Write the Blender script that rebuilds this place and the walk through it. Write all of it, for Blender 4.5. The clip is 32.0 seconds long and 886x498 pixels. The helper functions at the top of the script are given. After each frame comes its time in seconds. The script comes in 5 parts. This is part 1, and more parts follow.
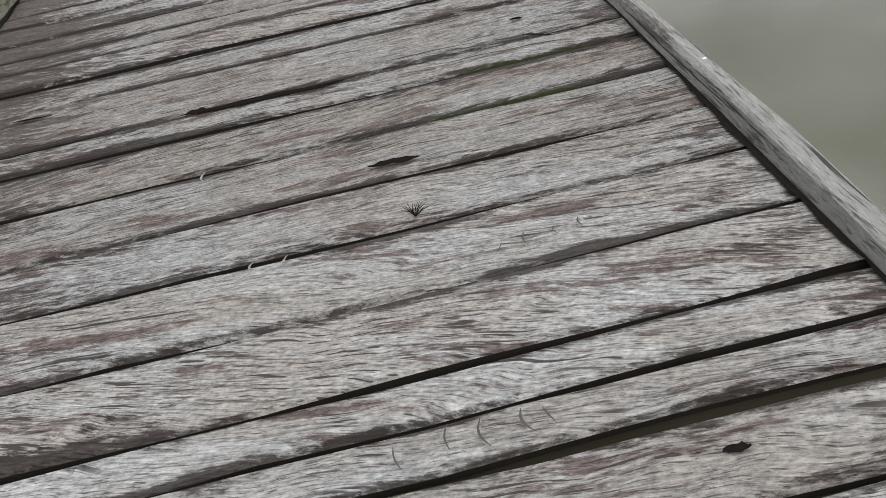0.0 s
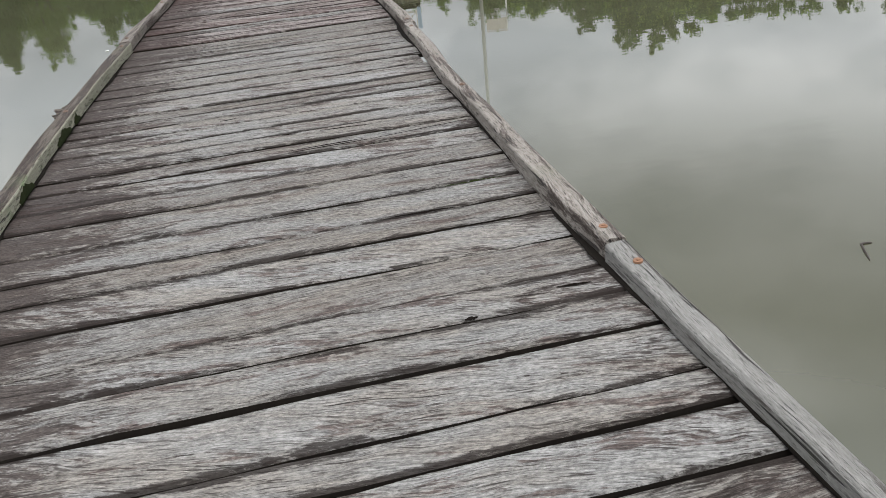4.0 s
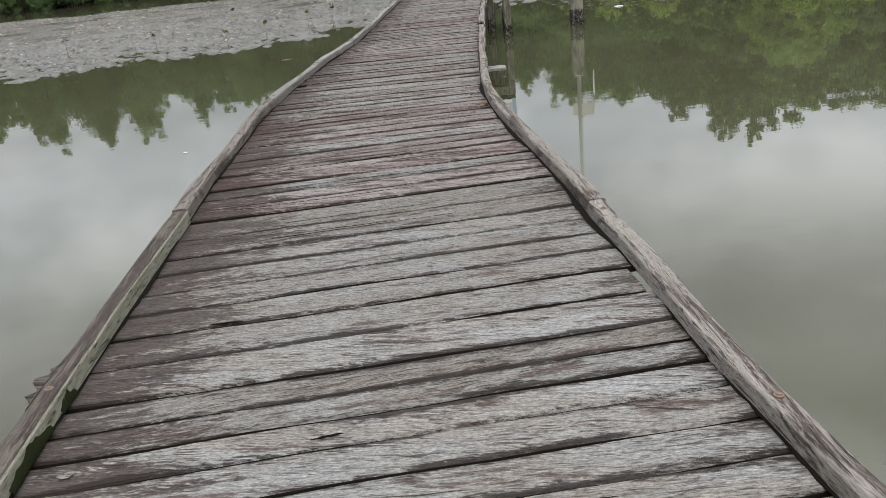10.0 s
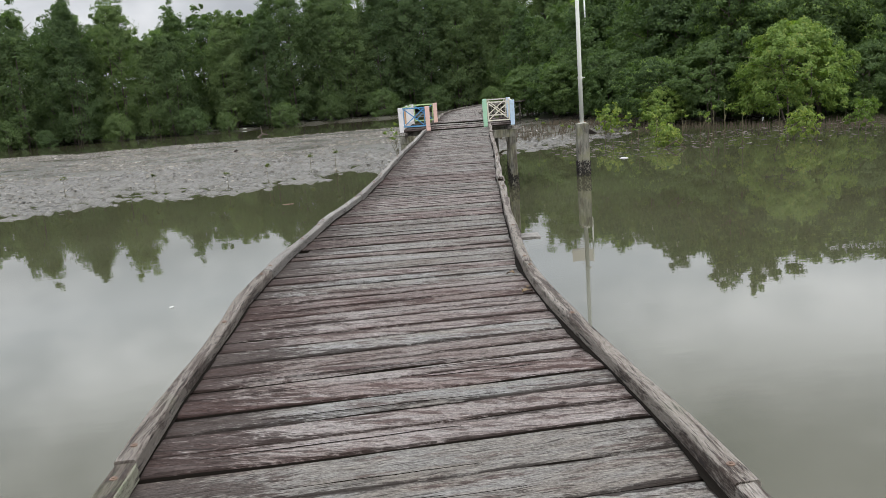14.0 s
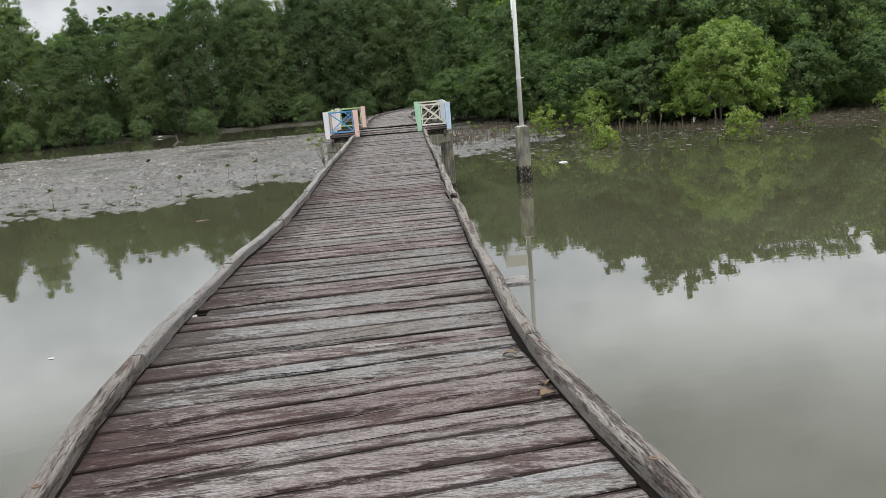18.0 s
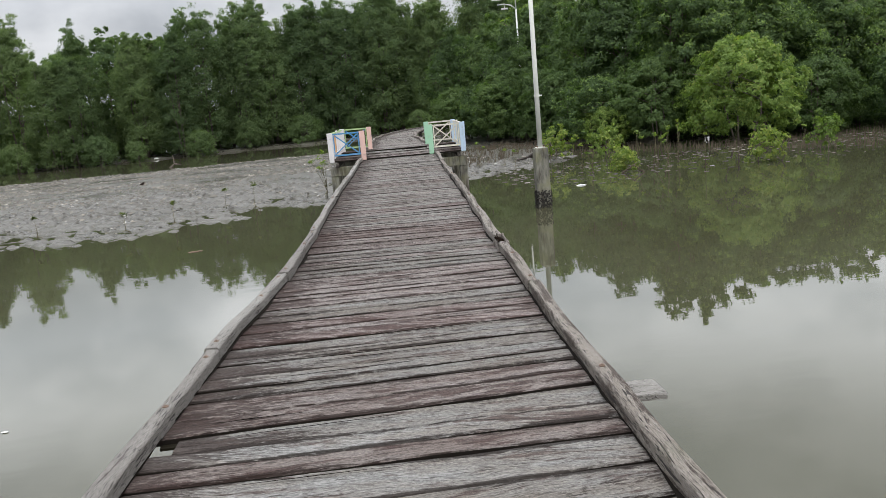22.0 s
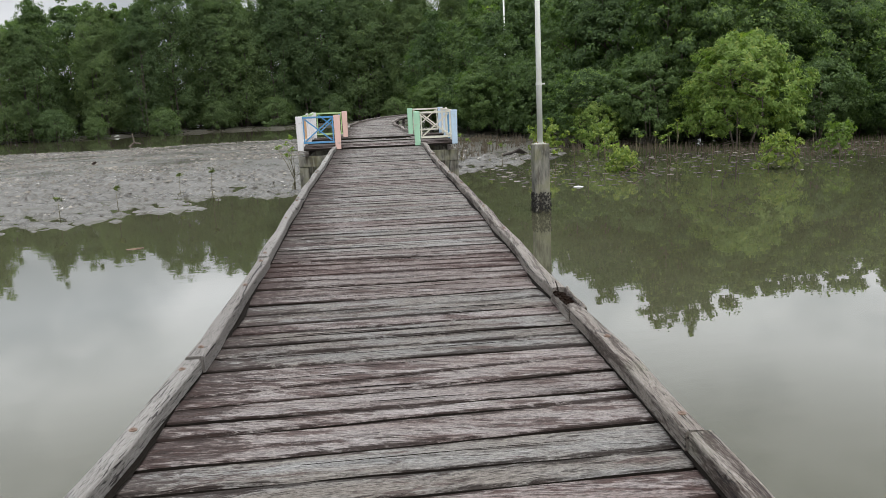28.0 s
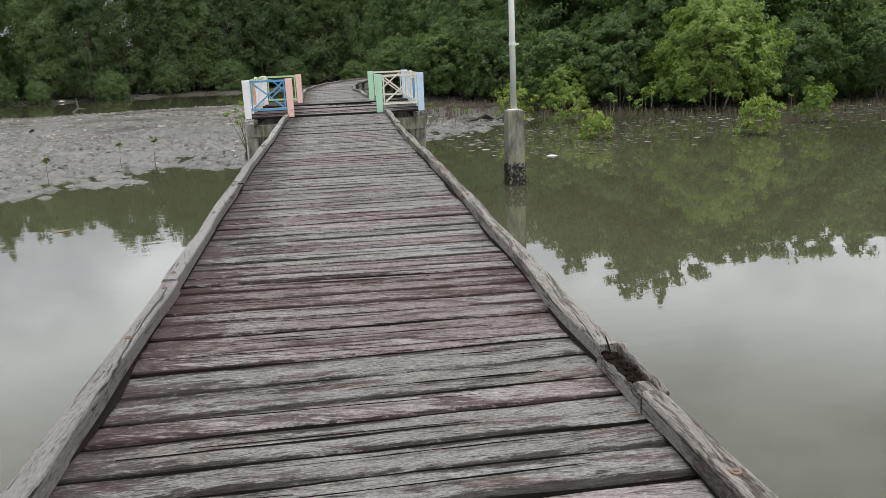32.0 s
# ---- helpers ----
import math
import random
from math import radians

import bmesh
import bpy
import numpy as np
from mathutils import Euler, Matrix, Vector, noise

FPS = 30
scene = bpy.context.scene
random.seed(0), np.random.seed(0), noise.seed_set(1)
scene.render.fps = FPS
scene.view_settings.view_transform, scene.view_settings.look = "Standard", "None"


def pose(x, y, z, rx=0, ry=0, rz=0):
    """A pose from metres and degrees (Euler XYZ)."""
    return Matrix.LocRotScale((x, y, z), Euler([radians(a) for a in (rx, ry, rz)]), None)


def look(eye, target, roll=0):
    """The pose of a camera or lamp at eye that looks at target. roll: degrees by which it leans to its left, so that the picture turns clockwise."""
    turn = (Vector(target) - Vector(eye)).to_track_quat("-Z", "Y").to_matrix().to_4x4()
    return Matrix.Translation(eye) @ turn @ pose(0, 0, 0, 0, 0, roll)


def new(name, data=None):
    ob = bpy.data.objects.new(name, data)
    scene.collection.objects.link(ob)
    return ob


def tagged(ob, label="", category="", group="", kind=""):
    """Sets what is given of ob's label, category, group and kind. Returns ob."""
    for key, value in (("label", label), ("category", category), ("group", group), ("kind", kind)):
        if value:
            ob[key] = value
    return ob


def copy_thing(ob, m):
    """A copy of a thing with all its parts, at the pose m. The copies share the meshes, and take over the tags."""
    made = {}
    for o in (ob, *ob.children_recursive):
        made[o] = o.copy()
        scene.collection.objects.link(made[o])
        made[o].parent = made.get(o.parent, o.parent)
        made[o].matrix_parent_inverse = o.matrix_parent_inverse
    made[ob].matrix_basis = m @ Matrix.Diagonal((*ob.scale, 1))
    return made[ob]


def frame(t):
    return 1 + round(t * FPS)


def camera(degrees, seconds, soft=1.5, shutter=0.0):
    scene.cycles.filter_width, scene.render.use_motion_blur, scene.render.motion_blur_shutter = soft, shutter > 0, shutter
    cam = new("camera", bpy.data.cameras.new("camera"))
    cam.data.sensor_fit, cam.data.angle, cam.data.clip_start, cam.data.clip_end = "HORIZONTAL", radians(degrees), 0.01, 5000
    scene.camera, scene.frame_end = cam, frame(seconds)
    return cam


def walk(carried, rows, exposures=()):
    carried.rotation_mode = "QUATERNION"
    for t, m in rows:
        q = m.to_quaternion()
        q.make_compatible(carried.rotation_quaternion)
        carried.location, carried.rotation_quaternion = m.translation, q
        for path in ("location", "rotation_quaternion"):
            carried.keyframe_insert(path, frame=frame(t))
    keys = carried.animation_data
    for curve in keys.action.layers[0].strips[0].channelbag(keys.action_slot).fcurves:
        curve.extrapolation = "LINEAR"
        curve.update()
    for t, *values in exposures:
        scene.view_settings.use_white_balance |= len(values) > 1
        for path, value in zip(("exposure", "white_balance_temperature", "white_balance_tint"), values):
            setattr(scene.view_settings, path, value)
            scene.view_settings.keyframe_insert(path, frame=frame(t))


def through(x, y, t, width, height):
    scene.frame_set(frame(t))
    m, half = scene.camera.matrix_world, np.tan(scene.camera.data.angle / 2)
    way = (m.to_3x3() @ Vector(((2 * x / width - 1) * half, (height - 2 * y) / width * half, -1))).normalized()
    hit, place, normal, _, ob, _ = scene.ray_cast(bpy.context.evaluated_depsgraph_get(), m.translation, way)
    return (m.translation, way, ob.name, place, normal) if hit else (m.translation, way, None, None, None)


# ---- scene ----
cam = camera(57.6, 32.0, soft=0.8)
PATH = [
    (0, (0.179, -0.046, 1.162), (0.261, 1.548, -0.043), -11.8),
    (0.5, (0.194, 0.298, 1.17), (0.257, 1.905, -0.019), -13.7),
    (1, (0.158, 0.459, 1.195), (0.204, 2.081, 0.026), -13.9),
    (1.5, (0.104, 0.752, 1.259), (0.202, 2.477, 0.251), -12.6),
    (2, (0.021, 1.11, 1.365), (0.281, 2.748, 0.247), -11.6),
    (2.5, (0.026, 1.432, 1.436), (0.281, 3.116, 0.387), -10.9),
    (3, (-0.033, 1.633, 1.461), (0.238, 3.376, 0.519), -7.9),
    (3.4, (-0.05, 1.912, 1.487), (0.249, 3.681, 0.602), -6.8),
    (5.5, (-0.128, 3.036, 1.535), (0.243, 4.736, 0.549), -5.6),
    (6, (-0.1, 3.322, 1.519), (0.214, 5.033, 0.532), -8.0),
    (6.5, (-0.09, 3.572, 1.553), (0.174, 5.302, 0.586), -9.7),
    (7, (-0.142, 3.82, 1.531), (0.095, 5.556, 0.567), -7.9),
    (7.5, (-0.173, 4.11, 1.551), (0.054, 5.85, 0.591), -5.8),
    (8, (-0.149, 4.33, 1.541), (0.046, 6.103, 0.637), -6.5),
    (8.5, (-0.04, 4.629, 1.582), (0.09, 6.492, 0.868), -8.8),
    (9, (-0.06, 4.772, 1.56), (0.075, 6.631, 0.834), -8.8),
    (9.5, (-0.13, 5.005, 1.592), (0.02, 6.857, 0.852), -6.8),
    (10, (-0.172, 5.134, 1.612), (0.011, 6.991, 0.89), -6.0),
    (10.5, (-0.156, 5.273, 1.611), (0.033, 7.147, 0.939), -5.3),
    (11, (-0.093, 5.459, 1.583), (0.096, 7.345, 0.947), -5.4),
    (11.5, (-0.068, 5.547, 1.578), (0.117, 7.436, 0.945), -5.8),
    (12, (-0.14, 5.731, 1.58), (0.048, 7.626, 0.97), -5.0),
    (12.5, (-0.264, 6.024, 1.646), (-0.065, 7.943, 1.118), -3.5),
    (13, (-0.25, 6.279, 1.647), (-0.044, 8.214, 1.183), -3.8),
    (13.5, (-0.216, 6.55, 1.675), (-0.001, 8.493, 1.25), -4.7),
    (14, (-0.263, 6.776, 1.684), (-0.024, 8.722, 1.287), -4.4),
    (14.5, (-0.316, 6.916, 1.669), (-0.04, 8.865, 1.315), -4.0),
    (16.5, (-0.225, 8.403, 1.602), (0.1, 10.331, 1.182), -4.9),
    (17, (-0.153, 8.741, 1.576), (0.167, 10.669, 1.151), -5.4),
    (17.5, (-0.129, 8.929, 1.573), (0.19, 10.856, 1.143), -5.5),
    (18, (-0.127, 9.262, 1.597), (0.289, 11.177, 1.196), -4.9),
    (18.5, (-0.117, 9.512, 1.564), (0.334, 11.419, 1.165), -4.9),
    (19, (-0.087, 9.785, 1.576), (0.346, 11.696, 1.175), -4.8),
    (19.5, (-0.093, 10.056, 1.55), (0.336, 11.969, 1.155), -4.2),
    (20, (-0.13, 10.365, 1.577), (0.332, 12.274, 1.201), -4.6),
    (20.5, (-0.067, 10.66, 1.548), (0.417, 12.564, 1.175), -4.5),
    (21, (-0.022, 10.919, 1.561), (0.413, 12.836, 1.193), -4.6),
    (21.5, (-0.041, 11.219, 1.538), (0.384, 13.138, 1.171), -4.5),
    (22, (-0.093, 11.552, 1.587), (0.332, 13.474, 1.233), -5.1),
    (22.5, (-0.07, 11.8, 1.539), (0.372, 13.717, 1.18), -4.7),
    (23, (-0.001, 12.121, 1.534), (0.404, 14.042, 1.155), -4.5),
    (23.5, (0.01, 12.362, 1.517), (0.4, 14.281, 1.112), -4.5),
    (24, (-0.023, 12.659, 1.529), (0.367, 14.571, 1.088), -4.4),
    (24.5, (0.041, 12.854, 1.52), (0.448, 14.74, 0.993), -5.6),
    (25, (0.072, 12.972, 1.54), (0.488, 14.856, 1.016), -6.8),
    (25.5, (0.079, 13.232, 1.499), (0.563, 15.104, 0.989), -5.3),
    (27.5, (0.287, 14.874, 1.435), (0.788, 16.77, 1.046), -3.7),
    (28, (0.305, 15.08, 1.455), (0.803, 16.979, 1.073), -2.5),
    (28.5, (0.401, 15.342, 1.44), (0.89, 17.249, 1.091), -3.3),
    (29, (0.448, 15.555, 1.413), (0.925, 17.464, 1.059), -4.3),
    (29.5, (0.426, 15.877, 1.413), (0.941, 17.773, 1.04), -3.7),
    (30, (0.46, 16.128, 1.387), (0.986, 18.01, 0.96), -3.3),
    (30.5, (0.534, 16.425, 1.39), (1.028, 18.296, 0.885), -3.5),
    (31, (0.582, 16.614, 1.388), (1.077, 18.486, 0.886), -3.8),
    (31.5, (0.634, 16.883, 1.414), (1.198, 18.742, 0.937), -1.8),
    (32, (0.726, 17.081, 1.399), (1.306, 18.936, 0.928), -2.5),
]
walk(cam, [(t, look(eye, target, roll)) for t, eye, target, roll in PATH])

# ---- light ----
W = -2.25                                   # water level below the deck
world = bpy.data.worlds.new("overcast_sky")
scene.world = world
world.use_nodes = True
wn, wl = world.node_tree.nodes, world.node_tree.links
wn.clear()
w_out, w_bg = wn.new("ShaderNodeOutputWorld"), wn.new("ShaderNodeBackground")
w_sky = wn.new("ShaderNodeTexSky")
w_sky.sky_type, w_sky.sun_disc = "NISHITA", False
w_sky.sun_elevation, w_sky.sun_rotation = radians(50), radians(170)
w_sky.air_density, w_sky.dust_density = 1.0, 4.0
w_co, w_map, w_noise = wn.new("ShaderNodeTexCoord"), wn.new("ShaderNodeMapping"), wn.new("ShaderNodeTexNoise")
w_map.inputs["Scale"].default_value = (1.0, 1.0, 1.7)
w_noise.inputs["Scale"].default_value, w_noise.inputs["Detail"].default_value = 3.4, 6.0
w_ramp = wn.new("ShaderNodeValToRGB")
w_ramp.color_ramp.elements[0].position, w_ramp.color_ramp.elements[0].color = 0.42, (5.9, 6.2, 6.7, 1)
w_ramp.color_ramp.elements[1].position, w_ramp.color_ramp.elements[1].color = 0.60, (10.1, 10.3, 10.7, 1)
w_mix = wn.new("ShaderNodeMix")
w_mix.data_type = "RGBA"
w_mix.inputs["Factor"].default_value = 0.92
wl.new(w_co.outputs["Generated"], w_map.inputs["Vector"])
wl.new(w_map.outputs["Vector"], w_noise.inputs["Vector"])
wl.new(w_noise.outputs["Fac"], w_ramp.inputs["Fac"])
wl.new(w_sky.outputs["Color"], w_mix.inputs[6])
wl.new(w_ramp.outputs["Color"], w_mix.inputs[7])
w_sep, w_gain = wn.new("ShaderNodeSeparateXYZ"), wn.new("ShaderNodeValToRGB")
wl.new(w_co.outputs["Generated"], w_sep.inputs[0])
w_gain.color_ramp.elements[0].color = (0.060,) * 3 + (1,)
for w_z, w_s in ((0.12, 0.086), (0.17, 0.108), (0.225, 0.174), (0.29, 0.174), (0.38, 0.118), (0.52, 0.086), (0.66, 0.235), (0.78, 0.41)):      # overcast: brighter overhead, a paler belt above the wood
    w_gain.color_ramp.elements.new(w_z).color = (w_s, w_s, w_s, 1)
w_gain.color_ramp.elements[-1].color = (0.52,) * 3 + (1,)
wl.new(w_sep.outputs["Z"], w_gain.inputs["Fac"])
w_side, w_mul = wn.new("ShaderNodeMapRange"), wn.new("ShaderNodeMath")      # the cloud is a little thinner on one side
w_side.inputs["From Min"].default_value, w_side.inputs["From Max"].default_value = -0.6, 0.6
w_side.inputs["To Min"].default_value, w_side.inputs["To Max"].default_value = 1.03, 0.94
w_mul.operation = "MULTIPLY"
wl.new(w_sep.outputs["X"], w_side.inputs["Value"])
wl.new(w_side.outputs[0], w_mul.inputs[0])
wl.new(w_gain.outputs[0], w_mul.inputs[1])
wl.new(w_mul.outputs[0], w_bg.inputs["Strength"])
wl.new(w_mix.outputs[2], w_bg.inputs["Color"])
wl.new(w_bg.outputs["Background"], w_out.inputs["Surface"])
sun = new("sun", bpy.data.lights.new("sun", "SUN"))
sun.data.energy, sun.data.angle, sun.data.color = 1.2, radians(60), (1.0, 0.97, 0.92)
sun.matrix_world = look((0, 0, 60), (-10, 50, 0))


# ---- materials ----
def shader(name):
    m = bpy.data.materials.new(name)
    m.use_nodes = True
    return m, m.node_tree.nodes, m.node_tree.links, m.node_tree.nodes["Principled BSDF"]


def n_noise(n, l, vec, scale, detail=4.0, rough=0.6, distort=0.0):
    t = n.new("ShaderNodeTexNoise")
    t.inputs["Scale"].default_value, t.inputs["Detail"].default_value = scale, detail
    t.inputs["Roughness"].default_value, t.inputs["Distortion"].default_value = rough, distort
    if vec is not None:
        l.new(vec, t.inputs["Vector"])
    return t.outputs["Fac"]


def n_map(n, l, vec, scale=(1, 1, 1), rot=(0, 0, 0)):
    t = n.new("ShaderNodeMapping")
    t.inputs["Scale"].default_value = scale
    t.inputs["Rotation"].default_value = [radians(a) for a in rot]
    l.new(vec, t.inputs["Vector"])
    return t.outputs["Vector"]


def n_ramp(n, l, fac, stops):
    t = n.new("ShaderNodeValToRGB")
    e = t.color_ramp.elements
    while len(e) < len(stops):
        e.new(0.5)
    for k, (p, c) in zip(e, stops):
        k.position, k.color = p, (*c, 1) if len(c) == 3 else c
    l.new(fac, t.inputs["Fac"])
    return t.outputs["Color"]


def n_mix(n, l, fac, a, b, mode="MIX"):
    t = n.new("ShaderNodeMix")
    t.data_type, t.blend_type = "RGBA", mode
    for sock, v in ((t.inputs["Factor"], fac), (t.inputs[6], a), (t.inputs[7], b)):
        if isinstance(v, (int, float)):
            sock.default_value = v
        elif isinstance(v, tuple):
            sock.default_value = (*v, 1)
        else:
            l.new(v, sock)
    return t.outputs[2]


def n_math(n, l, op, a, b=0.0, c=None):
    t = n.new("ShaderNodeMath")
    t.operation = op
    for sock, v in zip(t.inputs, (a, b, c)):
        if v is None:
            continue
        if isinstance(v, (int, float)):
            sock.default_value = v
        else:
            l.new(v, sock)
    return t.outputs[0]


def n_bump(n, l, height, bsdf, strength=0.4, dist=0.01):
    t = n.new("ShaderNodeBump")
    t.inputs["Strength"].default_value, t.inputs["Distance"].default_value = strength, dist
    l.new(height, t.inputs["Height"])
    l.new(t.outputs["Normal"], bsdf.inputs["Normal"])


def shifted(n, l, amount=60.0):
    """Object coordinates, shifted for every object by its random number."""
    co, info = n.new("ShaderNodeTexCoord"), n.new("ShaderNodeObjectInfo")
    add = n.new("ShaderNodeVectorMath")
    add.operation = "ADD"
    l.new(co.outputs["Object"], add.inputs[0])
    l.new(n_math(n, l, "MULTIPLY", info.outputs["Random"], amount), add.inputs[1])
    return add.outputs[0], info.outputs["Random"], co.outputs["Object"]


def wood(name, dark, mid, light, stain, stain_cut, turn=5.0, moss=0.0, dashes=1.0, soft=0.0):
    """Weathered timber: the grain runs along the object's x. dashes: how many short dark checks. soft: how even the grain is."""
    m, n, l, b = shader(name)
    co, rnd, raw = shifted(n, l)
    warp = n.new("ShaderNodeCombineXYZ")
    l.new(n_math(n, l, "MULTIPLY", n_math(n, l, "SUBTRACT", n_noise(n, l, n_map(n, l, co, (1.6, 5, 5)), 1.0, 2), 0.5), 0.075), warp.inputs["Y"])
    add = n.new("ShaderNodeVectorMath")
    add.operation = "ADD"
    l.new(co, add.inputs[0])
    l.new(warp.outputs[0], add.inputs[1])
    spin = n.new("ShaderNodeVectorRotate")
    spin.rotation_type = "Z_AXIS"
    l.new(add.outputs[0], spin.inputs["Vector"])
    l.new(n_math(n, l, "MULTIPLY", n_math(n, l, "SUBTRACT", rnd, 0.5), 0.06), spin.inputs["Angle"])
    cw = spin.outputs[0]
    fine = n_noise(n, l, n_map(n, l, cw, (14, 230, 180), (0, 0, turn)), 1.0, 3, 0.7)
    streak = n_noise(n, l, n_map(n, l, cw, (24, 200, 110), (0, 0, turn)), 1.0, 5, 0.76, 0.45)
    mottle = n_noise(n, l, n_map(n, l, cw, (27, 96, 50), (0, 0, turn)), 1.0, 6, 0.80, 0.4)
    broad = n_noise(n, l, n_map(n, l, cw, (0.8, 16, 17), (0, 0, turn * 0.6)), 1.0, 5, 0.62)
    blot = n_noise(n, l, n_map(n, l, cw, (1.1, 14.0, 6.0)), 1.5, 8, 0.70, 0.3)
    grain = n_math(n, l, "ADD", n_math(n, l, "ADD", n_math(n, l, "MULTIPLY", streak, 0.48), n_math(n, l, "MULTIPLY", mottle, 0.32)), n_math(n, l, "MULTIPLY", broad, 0.2))
    col = n_ramp(n, l, grain, [(0.31 - soft, dark), (0.44, mid), (0.64 + soft * 1.5, light)])
    tone = n_ramp(n, l, rnd, [(0.0, (0.76, 0.73, 0.72)), (0.3, (0.90, 0.885, 0.87)), (0.6, (1.0, 0.995, 0.98)), (1.0, (1.10, 1.105, 1.10))])
    col = n_mix(n, l, 1.0, col, tone, "MULTIPLY")
    spot = n_ramp(n, l, blot, [(stain_cut - 0.01, (0, 0, 0)), (stain_cut + 0.035, (1, 1, 1))])
    spot = n_math(n, l, "MULTIPLY", spot, n_ramp(n, l, streak, [(0.47, (1, 1, 1)), (0.60, (0.5,) * 3)]))
    col = n_mix(n, l, spot, col, stain)
    lich = n_ramp(n, l, n_noise(n, l, raw, 7.0, 5, 0.6), [(0.70, (0, 0, 0)), (0.74, (1, 1, 1))])
    col = n_mix(n, l, n_math(n, l, "MULTIPLY", lich, 0.35), col, (0.42, 0.44, 0.40))
    fiss = n_ramp(n, l, fine, [(0.36, (1, 1, 1)), (0.42, (0, 0, 0))])
    col = n_mix(n, l, n_math(n, l, "MULTIPLY", fiss, 0.9 - 6 * soft), col, tuple(c * 0.4 for c in dark))
    fleck = n_ramp(n, l, n_noise(n, l, n_map(n, l, cw, (34, 170, 120), (0, 0, turn)), 1.0, 2, 0.5), [(0.60, (0, 0, 0)), (0.67, (1, 1, 1))])
    col = n_mix(n, l, n_math(n, l, "MULTIPLY", fleck, 0.20), col, tuple(min(0.5, c * 1.35) for c in light))
    where = n_ramp(n, l, n_noise(n, l, n_map(n, l, co, (1.7, 6.5, 5)), 1.0, 3, 0.6), [(0.44, (0, 0, 0)), (0.56, (1, 1, 1))])
    dash = n_ramp(n, l, n_noise(n, l, n_map(n, l, cw, (8.5, 120, 90), (0, 0, turn * 1.6)), 1.0, 2, 0.5), [(0.355, (1, 1, 1)), (0.395, (0, 0, 0))])
    dash = n_math(n, l, "MULTIPLY", n_math(n, l, "MULTIPLY", dash, where), dashes)
    col = n_mix(n, l, n_math(n, l, "MULTIPLY", dash, 0.9), col, (0.022, 0.017, 0.015))
    crack = n_ramp(n, l, n_noise(n, l, n_map(n, l, cw, (1.5, 38, 38), (0, 0, turn)), 1.0, 3, 0.5), [(0.31, (1, 1, 1)), (0.33, (0, 0, 0))])
    long = n_ramp(n, l, n_noise(n, l, n_map(n, l, cw, (0.6, 44, 40), (0, 0, turn * 0.5)), 1.0, 2, 0.4), [(0.305, (1, 1, 1)), (0.32, (0, 0, 0))])
    crack = n_math(n, l, "MAXIMUM", crack, long)
    vor = n.new("ShaderNodeTexVoronoi")
    vor.inputs["Scale"].default_value = 1.0
    l.new(n_map(n, l, co, (1.3, 5.0, 0.01)), vor.inputs["Vector"])
    sep = n.new("ShaderNodeSeparateColor")
    l.new(vor.outputs["Color"], sep.inputs[0])
    knot = n_math(n, l, "MULTIPLY", n_ramp(n, l, vor.outputs["Distance"], [(0.035, (1, 1, 1)), (0.075, (0, 0, 0))]), n_math(n, l, "GREATER_THAN", sep.outputs[0], 0.72))
    pit = n_math(n, l, "MAXIMUM", n_math(n, l, "MAXIMUM", crack, n_math(n, l, "MULTIPLY", dash, 0.8)), n_math(n, l, "MULTIPLY", knot, 0.9))
    col = n_mix(n, l, n_math(n, l, "MULTIPLY", pit, 0.92), col, (0.016, 0.013, 0.012))
    if moss:
        gr = n_ramp(n, l, n_noise(n, l, raw, 2.1, 6, 0.7), [(0.56, (0, 0, 0)), (0.68, (1, 1, 1))])
        col = n_mix(n, l, n_math(n, l, "MULTIPLY", gr, moss), col, (0.115, 0.165, 0.075))
    l.new(col, b.inputs["Base Color"])
    b.inputs["Roughness"].default_value = 0.80
    b.inputs["Specular IOR Level"].default_value = 0.25
    h = n_math(n, l, "SUBTRACT", n_math(n, l, "ADD", grain, n_math(n, l, "MULTIPLY", fine, 0.45)), n_math(n, l, "MULTIPLY", pit, 0.7))
    n_bump(n, l, h, b, 1.0, 0.009)
    return m


